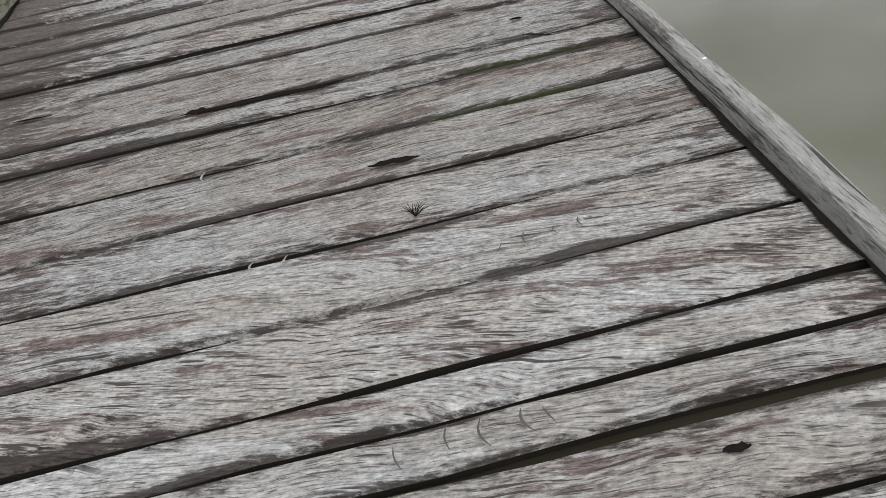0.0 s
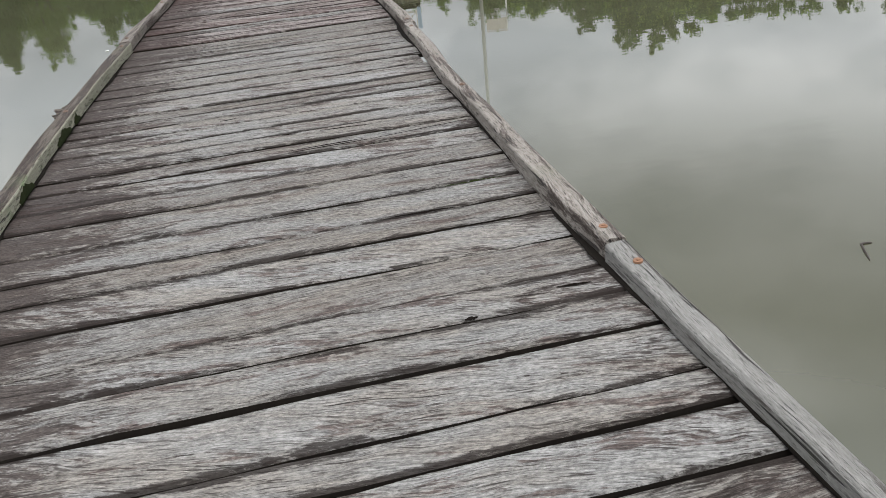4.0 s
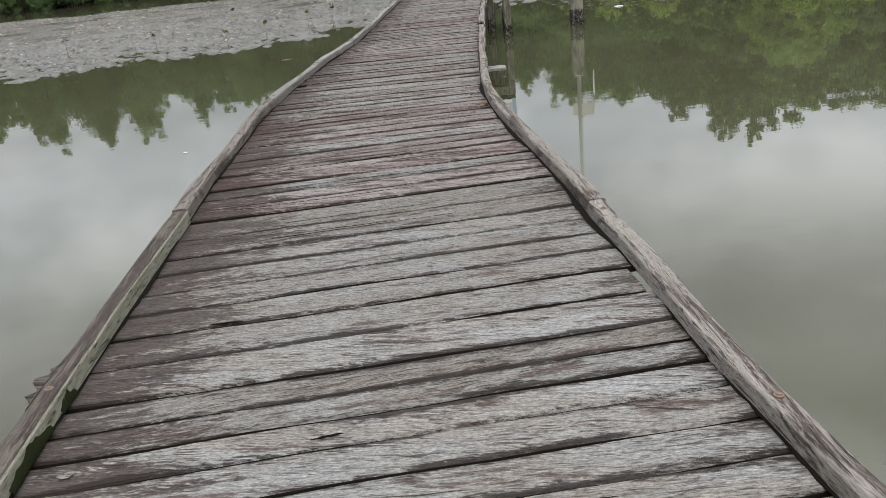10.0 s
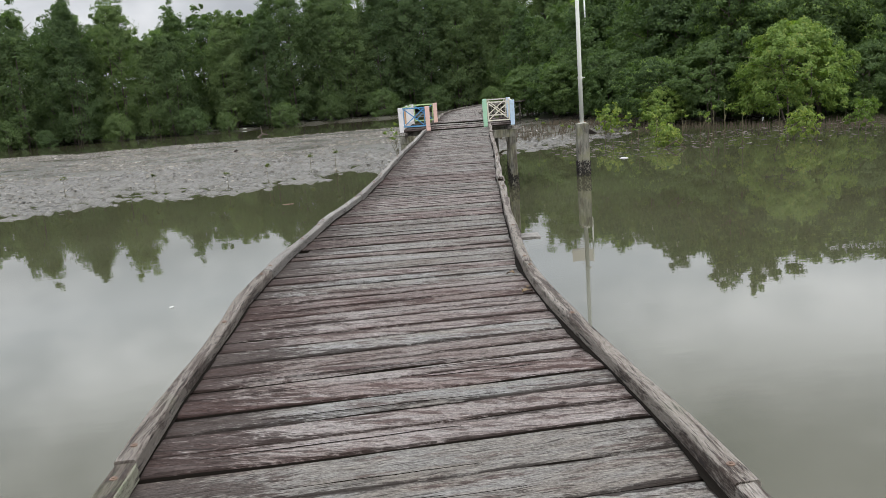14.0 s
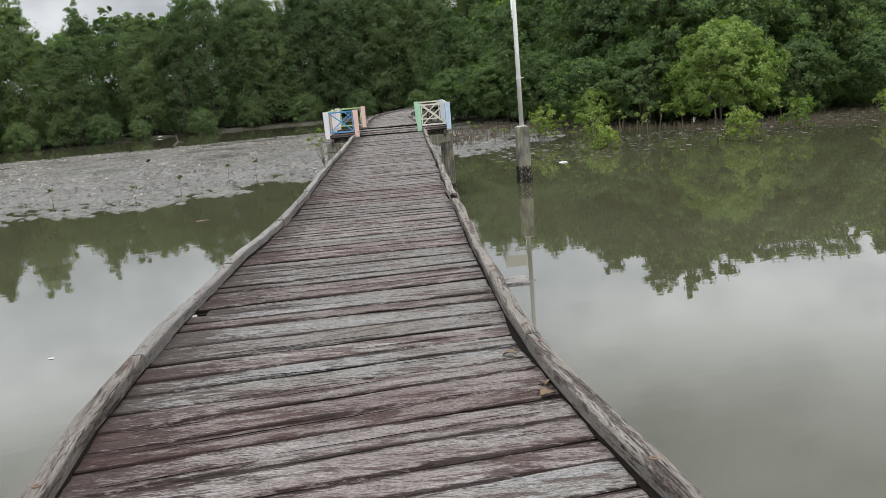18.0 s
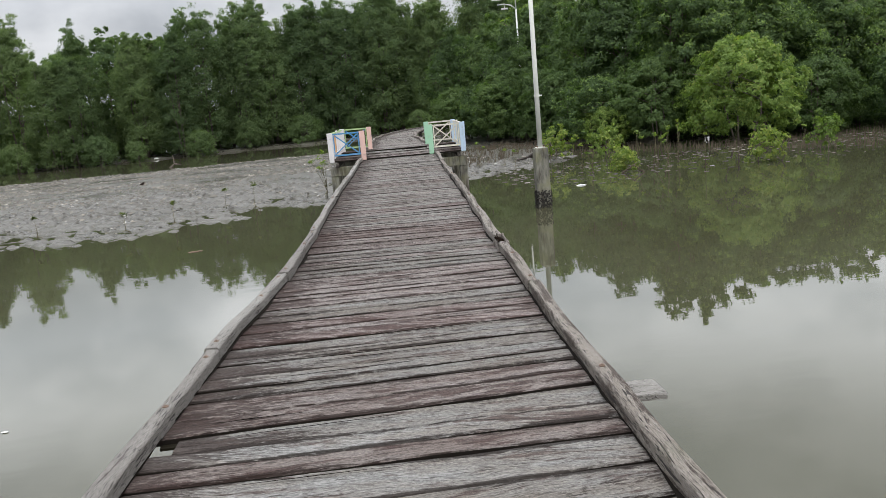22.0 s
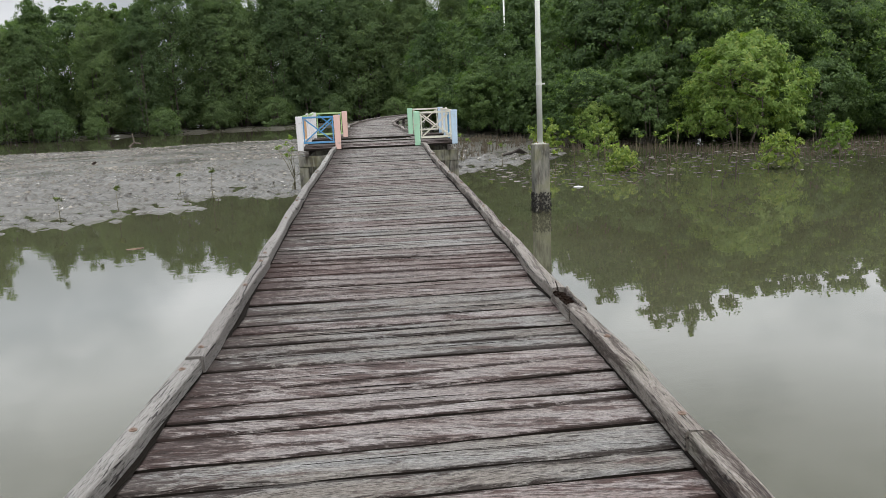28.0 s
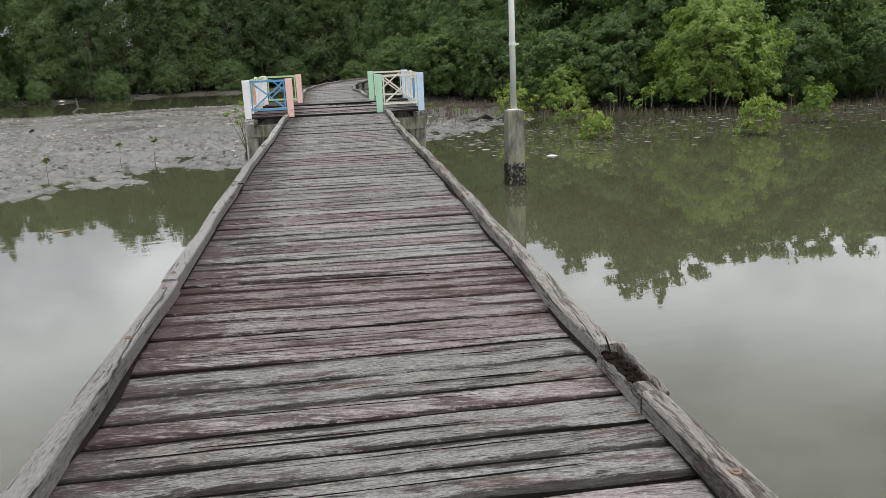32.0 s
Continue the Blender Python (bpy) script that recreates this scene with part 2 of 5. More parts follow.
def board_wood(name, warm, cool, red, stain, red_cut, ends, low_cut, checks=0.85):
    """Bleached deck timber, the grain along the object's x: beige and bluish patches, short oblique checks, reddish weathering, ragged black rot along the edges and at the ends."""
    m, n, l, b = shader(name)
    co, rnd, raw = shifted(n, l)
    spin = n.new("ShaderNodeVectorRotate")
    spin.rotation_type = "Z_AXIS"
    l.new(co, spin.inputs["Vector"])
    l.new(n_math(n, l, "MULTIPLY", n_math(n, l, "SUBTRACT", rnd, 0.15), 0.30), spin.inputs["Angle"])
    bend = n.new("ShaderNodeCombineXYZ")
    l.new(n_math(n, l, "MULTIPLY", n_math(n, l, "SUBTRACT", n_noise(n, l, n_map(n, l, co, (1.8, 5, 5)), 1.0, 2), 0.5), 0.11), bend.inputs["Y"])
    add = n.new("ShaderNodeVectorMath")
    add.operation = "ADD"
    l.new(spin.outputs[0], add.inputs[0])
    l.new(bend.outputs[0], add.inputs[1])
    cw = add.outputs[0]
    fine = n_noise(n, l, n_map(n, l, cw, (15, 190, 150)), 1.0, 3, 0.65)
    speck = n_noise(n, l, n_map(n, l, co, (55, 95, 80)), 1.0, 4, 0.75)
    cloud = n_noise(n, l, n_map(n, l, cw, (1.5, 7, 6)), 1.0, 5, 0.62)
    low = n_noise(n, l, n_map(n, l, co, (1.1, 7, 6)), 1.0, 5, 0.65)
    rag = n_noise(n, l, n_map(n, l, cw, (11, 52, 40)), 1.0, 8, 0.76)
    col = n_mix(n, l, n_ramp(n, l, cloud, [(0.40, (0, 0, 0)), (0.60, (1, 1, 1))]), warm, cool)
    col = n_mix(n, l, 1.0, col, n_ramp(n, l, rnd, [(0.0, (0.82, 0.80, 0.78)), (0.5, (0.97,) * 3), (1.0, (1.10,) * 3)]), "MULTIPLY")
    # reddish weathered patches, broken up by the grain
    patch = n_math(n, l, "ADD", n_noise(n, l, n_map(n, l, cw, (2.0, 13, 9)), 1.0, 6, 0.68), n_math(n, l, "MULTIPLY", n_math(n, l, "SUBTRACT", rag, 0.5), 0.55))
    col = n_mix(n, l, n_math(n, l, "MULTIPLY", n_ramp(n, l, patch, [(red_cut, (0, 0, 0)), (red_cut + 0.07, (1, 1, 1))]), 0.88), col, red)
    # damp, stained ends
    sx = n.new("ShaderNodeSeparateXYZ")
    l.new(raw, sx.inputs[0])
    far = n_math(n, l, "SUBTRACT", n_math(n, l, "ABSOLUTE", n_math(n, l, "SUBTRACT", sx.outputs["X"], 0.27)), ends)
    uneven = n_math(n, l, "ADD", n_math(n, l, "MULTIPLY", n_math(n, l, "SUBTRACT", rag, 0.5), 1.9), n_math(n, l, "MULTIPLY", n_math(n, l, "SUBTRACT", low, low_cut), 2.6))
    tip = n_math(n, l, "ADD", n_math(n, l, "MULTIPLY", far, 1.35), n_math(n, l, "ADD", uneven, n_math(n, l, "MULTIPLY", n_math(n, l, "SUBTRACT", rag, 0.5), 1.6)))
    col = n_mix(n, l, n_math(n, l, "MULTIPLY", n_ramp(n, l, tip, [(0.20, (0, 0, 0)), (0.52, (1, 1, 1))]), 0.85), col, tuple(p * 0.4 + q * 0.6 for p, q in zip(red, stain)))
    col = n_mix(n, l, 1.0, col, n_ramp(n, l, fine, [(0.30, (0.42,) * 3), (0.45, (0.90,) * 3), (0.70, (1.42,) * 3)]), "MULTIPLY")
    col = n_mix(n, l, 1.0, col, n_ramp(n, l, speck, [(0.34, (0.62,) * 3), (0.50, (1.0,) * 3), (0.66, (1.34,) * 3)]), "MULTIPLY")
    # clusters of short checks across the grain's slope
    where = n_ramp(n, l, n_noise(n, l, n_map(n, l, co, (2.0, 7.5, 5)), 1.0, 3, 0.6), [(0.42, (0, 0, 0)), (0.55, (1, 1, 1))])
    dash = n_ramp(n, l, n_noise(n, l, n_map(n, l, cw, (9, 135, 90), (0, 0, 3)), 1.0, 2, 0.5), [(0.365, (1, 1, 1)), (0.405, (0, 0, 0))])
    hair = n_ramp(n, l, n_noise(n, l, n_map(n, l, cw, (22, 300, 200), (0, 0, 3)), 1.0, 2, 0.5), [(0.33, (1, 1, 1)), (0.37, (0, 0, 0))])
    dash = n_math(n, l, "MAXIMUM", n_math(n, l, "MULTIPLY", dash, where), n_math(n, l, "MULTIPLY", hair, 0.8))
    col = n_mix(n, l, n_math(n, l, "MULTIPLY", dash, checks), col, (0.028, 0.023, 0.020))
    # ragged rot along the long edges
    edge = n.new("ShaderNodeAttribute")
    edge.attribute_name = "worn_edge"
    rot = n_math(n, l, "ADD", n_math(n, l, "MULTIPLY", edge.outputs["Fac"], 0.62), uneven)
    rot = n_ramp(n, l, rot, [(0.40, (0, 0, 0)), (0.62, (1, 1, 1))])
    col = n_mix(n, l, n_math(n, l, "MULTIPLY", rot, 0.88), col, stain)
    crack = n_ramp(n, l, n_noise(n, l, n_map(n, l, cw, (1.3, 36, 38)), 1.0, 3, 0.5), [(0.285, (1, 1, 1)), (0.305, (0, 0, 0))])
    pit = n_math(n, l, "MAXIMUM", crack, n_math(n, l, "MULTIPLY", dash, 0.7))
    col = n_mix(n, l, n_math(n, l, "MULTIPLY", crack, 0.9), col, (0.018, 0.015, 0.013))
    scuff = n_ramp(n, l, n_noise(n, l, n_map(n, l, raw, (9, 20, 9)), 1.0, 5, 0.7), [(0.71, (0, 0, 0)), (0.75, (1, 1, 1))])
    col = n_mix(n, l, n_math(n, l, "MULTIPLY", scuff, 0.35), col, (0.42, 0.43, 0.41))
    l.new(col, b.inputs["Base Color"])
    b.inputs["Roughness"].default_value = 0.82
    b.inputs["Specular IOR Level"].default_value = 0.10
    h = n_math(n, l, "ADD", n_math(n, l, "MULTIPLY", fine, 0.6), n_math(n, l, "MULTIPLY", speck, 0.5))
    h = n_math(n, l, "SUBTRACT", h, n_math(n, l, "ADD", n_math(n, l, "MULTIPLY", pit, 0.7), n_math(n, l, "MULTIPLY", rot, 0.25)))
    n_bump(n, l, h, b, 0.85, 0.006)
    return m


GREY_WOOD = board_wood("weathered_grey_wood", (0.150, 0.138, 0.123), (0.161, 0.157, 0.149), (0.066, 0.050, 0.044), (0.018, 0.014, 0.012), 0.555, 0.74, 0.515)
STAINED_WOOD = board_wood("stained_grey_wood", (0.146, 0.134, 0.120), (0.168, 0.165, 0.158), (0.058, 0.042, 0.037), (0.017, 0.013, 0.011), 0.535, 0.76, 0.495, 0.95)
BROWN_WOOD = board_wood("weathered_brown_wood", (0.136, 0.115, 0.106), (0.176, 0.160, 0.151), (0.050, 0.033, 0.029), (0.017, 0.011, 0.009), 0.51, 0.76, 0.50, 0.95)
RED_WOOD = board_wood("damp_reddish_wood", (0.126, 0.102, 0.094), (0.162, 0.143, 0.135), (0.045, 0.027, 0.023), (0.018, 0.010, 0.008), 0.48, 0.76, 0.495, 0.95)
PALE_WOOD = wood("bleached_wood", (0.051, 0.045, 0.040), (0.144, 0.135, 0.124), (0.264, 0.255, 0.238), (0.043, 0.034, 0.030), 0.62, 2.0)
KERB_WOOD = wood("kerb_timber", (0.034, 0.026, 0.021), (0.132, 0.114, 0.098), (0.272, 0.254, 0.229), (0.034, 0.023, 0.018), 0.52, 2.0, 0.10)
PLAIN_KERB = wood("plain_grey_kerb_timber", (0.052, 0.048, 0.043), (0.146, 0.141, 0.131), (0.262, 0.258, 0.244), (0.060, 0.052, 0.045), 0.57, 2.0, 0.10, dashes=0.5, soft=0.04)
OLD_KERB = wood("old_kerb_timber", (0.020, 0.015, 0.012), (0.056, 0.045, 0.036), (0.160, 0.141, 0.118), (0.024, 0.015, 0.012), 0.48, 2.0, 0.22)
ALGAE_WOOD = wood("algae_stained_timber", (0.070, 0.066, 0.046), (0.190, 0.188, 0.142), (0.330, 0.325, 0.262), (0.052, 0.060, 0.028), 0.55, 2.0, 0.75)
UNDER_WOOD = wood("damp_bearer_wood", (0.02, 0.017, 0.015), (0.065, 0.058, 0.052), (0.14, 0.13, 0.115), (0.03, 0.024, 0.022), 0.5, 2.0, 0.4)


def paint(name, colour, worn=0.58):
    m, n, l, b = shader(name)
    co, rnd, raw = shifted(n, l, 9.0)
    chips = n_ramp(n, l, n_noise(n, l, co, 9.0, 6, 0.7), [(worn, (0, 0, 0)), (worn + 0.06, (1, 1, 1))])
    dirt = n_noise(n, l, n_map(n, l, co, (6, 6, 1.2)), 2.5, 4)
    col = n_mix(n, l, n_math(n, l, "MULTIPLY", dirt, 0.5), colour, tuple(c * 0.55 for c in colour))
    col = n_mix(n, l, n_math(n, l, "MULTIPLY", chips, 0.6), col, (0.30, 0.27, 0.24))
    l.new(col, b.inputs["Base Color"])
    b.inputs["Roughness"].default_value = 0.6
    n_bump(n, l, n_noise(n, l, co, 40, 3), b, 0.15, 0.004)
    return m


P_WHITE, P_PINK = paint("white_paint", (0.66, 0.64, 0.64)), paint("pink_paint", (0.66, 0.44, 0.38))
P_BLUE, P_GREEN = paint("blue_paint", (0.07, 0.25, 0.46)), paint("mint_paint", (0.32, 0.55, 0.38))
P_CREAM, P_LIME = paint("cream_paint", (0.58, 0.56, 0.46)), paint("lime_paint", (0.36, 0.52, 0.22))
P_SKY, P_ORANGE = paint("pale_blue_paint", (0.42, 0.54, 0.66)), paint("orange_paint", (0.52, 0.31, 0.15))


def concrete(name, base):
    m, n, l, b = shader(name)
    co, rnd, raw = shifted(n, l, 9.0)
    a = n_noise(n, l, n_map(n, l, co, (5, 5, 1.3)), 1.6, 6, 0.65)
    col = n_ramp(n, l, a, [(0.34, tuple(c * 0.22 for c in base)), (0.52, base), (0.70, tuple(c * 1.5 for c in base))])
    run = n_ramp(n, l, n_noise(n, l, n_map(n, l, co, (9, 9, 0.5)), 1.3, 4), [(0.52, (0, 0, 0)), (0.62, (1, 1, 1))])
    col = n_mix(n, l, n_math(n, l, "MULTIPLY", run, 0.75), col, (0.035, 0.024, 0.015))
    algae = n_ramp(n, l, n_noise(n, l, co, 2.2, 4), [(0.45, (0, 0, 0)), (0.65, (1, 1, 1))])
    col = n_mix(n, l, n_math(n, l, "MULTIPLY", algae, 0.55), col, (0.14, 0.14, 0.06))
    l.new(col, b.inputs["Base Color"])
    b.inputs["Roughness"].default_value = 0.85
    n_bump(n, l, n_noise(n, l, co, 30, 5), b, 0.4, 0.01)
    return m


CONCRETE = concrete("stained_concrete", (0.155, 0.15, 0.125))


def plain(name, colour, rough=0.6, metal=0.0, vary=0.35, scale=12.0, spec=0.3):
    m, n, l, b = shader(name)
    co, rnd, raw = shifted(n, l, 9.0)
    col = n_mix(n, l, n_math(n, l, "MULTIPLY", n_noise(n, l, co, scale, 5), vary * 2), colour, tuple(c * 0.45 for c in colour))
    l.new(col, b.inputs["Base Color"])
    b.inputs["Roughness"].default_value, b.inputs["Metallic"].default_value = rough, metal
    b.inputs["Specular IOR Level"].default_value = spec
    n_bump(n, l, n_noise(n, l, co, scale * 4, 3), b, 0.25, 0.004)
    return m


GALV = plain("galvanised_steel", (0.60, 0.61, 0.57), 0.55, 0.0, 0.2, 3.0)
RUST = plain("rusty_steel", (0.25, 0.13, 0.075), 0.75, 0.0, 0.4, 60.0)
OLD_STEEL = plain("dull_old_steel", (0.17, 0.115, 0.085), 0.75, 0.0, 0.4, 60.0)
SHELL = plain("oyster_shell", (0.03, 0.028, 0.024), 0.9, 0.0, 0.6, 25.0)
BARK = plain("mangrove_bark", (0.15, 0.125, 0.10), 0.9, 0.0, 0.5, 6.0)
STICK = plain("wet_stick", (0.115, 0.092, 0.062), 0.85, 0.0, 0.5, 14.0)
SAP_STEM = plain("green_stem", (0.11, 0.10, 0.05), 0.8, 0.0, 0.4, 20.0)
PLASTIC = plain("pale_plastic", (0.50, 0.51, 0.49), 0.5, 0.0, 0.15, 5.0)
DEAD_LEAF = plain("dead_leaf_brown", (0.15, 0.105, 0.06), 0.8, 0.0, 0.4, 30.0)
ROT = plain("dark_wood_rot", (0.016, 0.010, 0.007), 1.0, 0.0, 0.5, 60.0, 0.05)
KERB_DIRT_SHADE = plain("black_leaf_dirt_shade", (0.012, 0.010, 0.008), 0.95, 0.0, 0.5, 60.0, 0.05)
JOINT_DIRT = plain("joint_dirt", (0.016, 0.014, 0.009), 0.95, 0.0, 0.45, 5.0, 0.05)
CRACK = plain("rotten_split", (0.010, 0.008, 0.007), 1.0, 0.0, 0.4, 40.0, 0.0)
PANEL_BACK = plain("panel_backing", (0.40, 0.37, 0.32), 0.7, 0.0, 0.2, 3.0)
DEBRIS = plain("dark_driftwood", (0.06, 0.05, 0.045), 0.9, 0.0, 0.4, 9.0)


def foliage(name, dark, mid, light, gloss=0.6, through=0.5):
    m, n, l, b = shader(name)
    geo, info = n.new("ShaderNodeNewGeometry"), n.new("ShaderNodeObjectInfo")
    mixr = n_math(n, l, "ADD", n_math(n, l, "MULTIPLY", geo.outputs["Random Per Island"], 0.55), n_math(n, l, "MULTIPLY", info.outputs["Random"], 0.45))
    col = n_ramp(n, l, mixr, [(0.15, dark), (0.5, mid), (0.9, light)])
    l.new(col, b.inputs["Base Color"])
    b.inputs["Roughness"].default_value = gloss
    b.inputs["Specular IOR Level"].default_value = 0.2
    tr = n.new("ShaderNodeBsdfTranslucent")
    l.new(n_mix(n, l, 1.0, col, (1.0, 1.15, 0.5), "MULTIPLY"), tr.inputs["Color"])
    mx = n.new("ShaderNodeMixShader")
    mx.inputs["Fac"].default_value = through
    l.new(b.outputs["BSDF"], mx.inputs[1])
    l.new(tr.outputs["BSDF"], mx.inputs[2])
    l.new(mx.outputs["Shader"], n["Material Output"].inputs["Surface"])
    return m


LEAF_FAR = foliage("far_mangrove_leaf", (0.082, 0.126, 0.062), (0.120, 0.172, 0.078), (0.166, 0.222, 0.092), 0.85, 0.6)
LEAF_MID = foliage("mangrove_leaf", (0.047, 0.080, 0.032), (0.075, 0.121, 0.042), (0.112, 0.167, 0.053))
# paler leaf: new growth, with light from above put into the colour
LEAF_LIT = foliage("lit_young_mangrove_leaf", (0.092, 0.150, 0.043), (0.142, 0.214, 0.054), (0.205, 0.285, 0.072))
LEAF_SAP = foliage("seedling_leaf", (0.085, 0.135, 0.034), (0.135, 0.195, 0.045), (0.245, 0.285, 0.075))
LEAF_DULL = foliage("dull_seedling_leaf", (0.05, 0.062, 0.026), (0.08, 0.10, 0.036), (0.13, 0.15, 0.05))


def water_material():
    m, n, l, b = shader("turbid_water")
    co = n.new("ShaderNodeTexCoord").outputs["Object"]
    cloud = n_noise(n, l, co, 0.16, 4, 0.55)
    l.new(n_ramp(n, l, cloud, [(0.3, (0.045, 0.045, 0.025)), (0.7, (0.056, 0.055, 0.033))]), b.inputs["Base Color"])
    b.inputs["Roughness"].default_value, b.inputs["IOR"].default_value = 0.010, 1.78
    calm = n_noise(n, l, co, 0.05, 2)
    rip = n_math(n, l, "MULTIPLY", n_noise(n, l, n_map(n, l, co, (1.0, 2.2, 1)), 1.3, 3, 0.5), calm)
    n_bump(n, l, rip, b, 0.035, 0.05)
    return m


def mud_material():
    m, n, l, b = shader("tidal_mud")
    co = n.new("ShaderNodeTexCoord").outputs["Object"]
    a, f = n_noise(n, l, co, 0.35, 6, 0.65), n_noise(n, l, co, 4.0, 5, 0.7)
    col = n_ramp(n, l, a, [(0.3, (0.036, 0.032, 0.024)), (0.5, (0.062, 0.058, 0.047)), (0.7, (0.094, 0.090, 0.079))])
    col = n_mix(n, l, n_math(n, l, "MULTIPLY", f, 0.5), col, (0.055, 0.050, 0.038))
    l.new(col, b.inputs["Base Color"])
    l.new(n_ramp(n, l, a, [(0.35, (0.16,) * 3), (0.65, (0.42,) * 3)]), b.inputs["Roughness"])
    n_bump(n, l, n_math(n, l, "ADD", f, n_noise(n, l, co, 22, 4)), b, 0.5, 0.03)
    return m


def litter_material():
    m, n, l, b = shader("leaf_litter")
    geo = n.new("ShaderNodeNewGeometry")
    l.new(n_ramp(n, l, geo.outputs["Random Per Island"], [(0.0, (0.022, 0.019, 0.014)), (0.5, (0.055, 0.047, 0.034)), (0.8, (0.120, 0.104, 0.080)), (0.97, (0.200, 0.182, 0.150)), (1.0, (0.38, 0.37, 0.34))]), b.inputs["Base Color"])
    b.inputs["Roughness"].default_value = 0.7
    return m


LITTER = litter_material()
WATER, MUD = water_material(), mud_material()


# ---- mesh helpers ----
def mesh_of(name, verts, faces, mat, smooth=False):
    me = bpy.data.meshes.new(name)
    me.from_pydata([tuple(v) for v in verts], [], faces)
    me.materials.append(mat)
    if smooth:
        me.polygons.foreach_set("use_smooth", [True] * len(me.polygons))
    me.update()
    return me


def part(name, geo, mat, parent=None, label="", smooth=False, at=None, kind=""):
    """One mesh object out of (verts, faces), under its thing."""
    ob = new(name, mesh_of(name, geo[0], geo[1], mat, smooth))
    if at is not None:
        ob.matrix_basis = at
    if parent is not None:
        ob.parent = parent
    return tagged(ob, label=label, kind=kind)


def thing(name, m, label, category, group="", kind=""):
    ob = new(name)
    ob.empty_display_size = 0.2
    ob.matrix_basis = m
    return tagged(ob, label=label, category=category, group=group, kind=kind)


def join(*geos):
    v, f = [], []
    for gv, gf in geos:
        k = len(v)
        v += [tuple(p) for p in gv]
        f += [tuple(i + k for i in q) for q in gf]
    return v, f


def moved(geo, m):
    return [tuple(m @ Vector(p)) for p in geo[0]], geo[1]


def block(x0, x1, y0, y1, z0, z1, c=0.006, taper=1.0):
    """A box with chamfered upright and top edges; taper narrows the foot along x."""
    v = []
    mx = (x0 + x1) / 2
    for z, k, q in ((z0, 0, taper), (z1 - c, 0, 1), (z1, c, 1)):
        for px, py in ((x0 + c + k, y0 + k), (x1 - c - k, y0 + k), (x1 - k, y0 + c + k), (x1 - k, y1 - c - k),
                       (x1 - c - k, y1 - k), (x0 + c + k, y1 - k), (x0 + k, y1 - c - k), (x0 + k, y0 + c + k)):
            v.append((mx + (px - mx) * q, py, z))
    f = [tuple(range(7, -1, -1)), tuple(range(16, 24))]
    for r in (0, 8):
        f += [(r + i, r + (i + 1) % 8, r + 8 + (i + 1) % 8, r + 8 + i) for i in range(8)]
    return v, f


def tube(pts, radii, sides=8, cap=True):
    v, f = [], []
    pts = [Vector(p) for p in pts]
    for i, p in enumerate(pts):
        d = (pts[min(i + 1, len(pts) - 1)] - pts[max(i - 1, 0)]).normalized()
        a = d.cross(Vector((0.31, 0.95, 0.1)) if abs(d.z) > 0.6 else Vector((0, 0, 1))).normalized()
        b = d.cross(a)
        for s in range(sides):
            w = 2 * math.pi * s / sides
            v.append(tuple(p + radii[i] * (math.cos(w) * a + math.sin(w) * b)))
    for i in range(len(pts) - 1):
        for s in range(sides):
            t = (s + 1) % sides
            f.append((i * sides + s, i * sides + t, (i + 1) * sides + t, (i + 1) * sides + s))
    if cap:
        f += [tuple(range(sides - 1, -1, -1)), tuple(range((len(pts) - 1) * sides, len(pts) * sides))]
    return v, f


def lerp_table(table, y):
    ys, xs = zip(*table)
    return float(np.interp(y, ys, xs))


# ---- ground and water ----
def smooth01(a, b, v):
    t = min(1.0, max(0.0, (v - a) / (b - a)))
    return t * t * (3 - 2 * t)


LEFT_EDGE = [(-200, 39), (-60, 39.5), (-15, 40.5), (-10, 43), (-5, 43.0), (-2, 45), (1, 47), (4, 49), (8, 51), (12, 52), (16, 55), (20, 59), (28, 60), (45, 60), (200, 60)]


def ground_height(x, y):
    """Nearly level mud, its shore broken into flat ragged tongues and wisps."""
    edge = lerp_table(LEFT_EDGE, x) + 4.8
    broad = noise.noise((x * 0.13, y * 0.16, 3.1))
    wisp = broad * 0.10 + noise.noise((x * 0.42, y * 0.60, 7.7)) * 0.09 + noise.noise((x * 0.95, y * 1.25, 1.3)) * 0.11
    if edge - 10 < y < edge + 14:
        wisp += noise.noise((x * 1.7, y * 2.2, 4.3)) * 0.13 + noise.noise((x * 1.9, y * 4.3, 6.1)) * 0.19 + noise.noise((x * 3.6, y * 6.0, 2.2)) * 0.09
    h = 0.015 * min(8.0, max(-7.5, y - edge)) - 0.42 * (1 - smooth01(edge - 13, edge - 5, y)) + 0.05 * smooth01(edge + 6, edge + 22, y)
    h += wisp * smooth01(edge - 9, edge - 4, y) * (1 - 0.55 * smooth01(edge + 5, edge + 14, y))
    channel = smooth01(88, 92, y + broad * 4) * (1 - smooth01(116, 123, y + broad * 4)) * (1 - smooth01(14, 22, x))
    h += (-0.75 - h) * channel
    h += 0.15 * smooth01(118, 126, y) * (1 - smooth01(14, 22, x)) + 0.22 * smooth01(58, 72, y) * smooth01(14, 22, x)
    return W + h


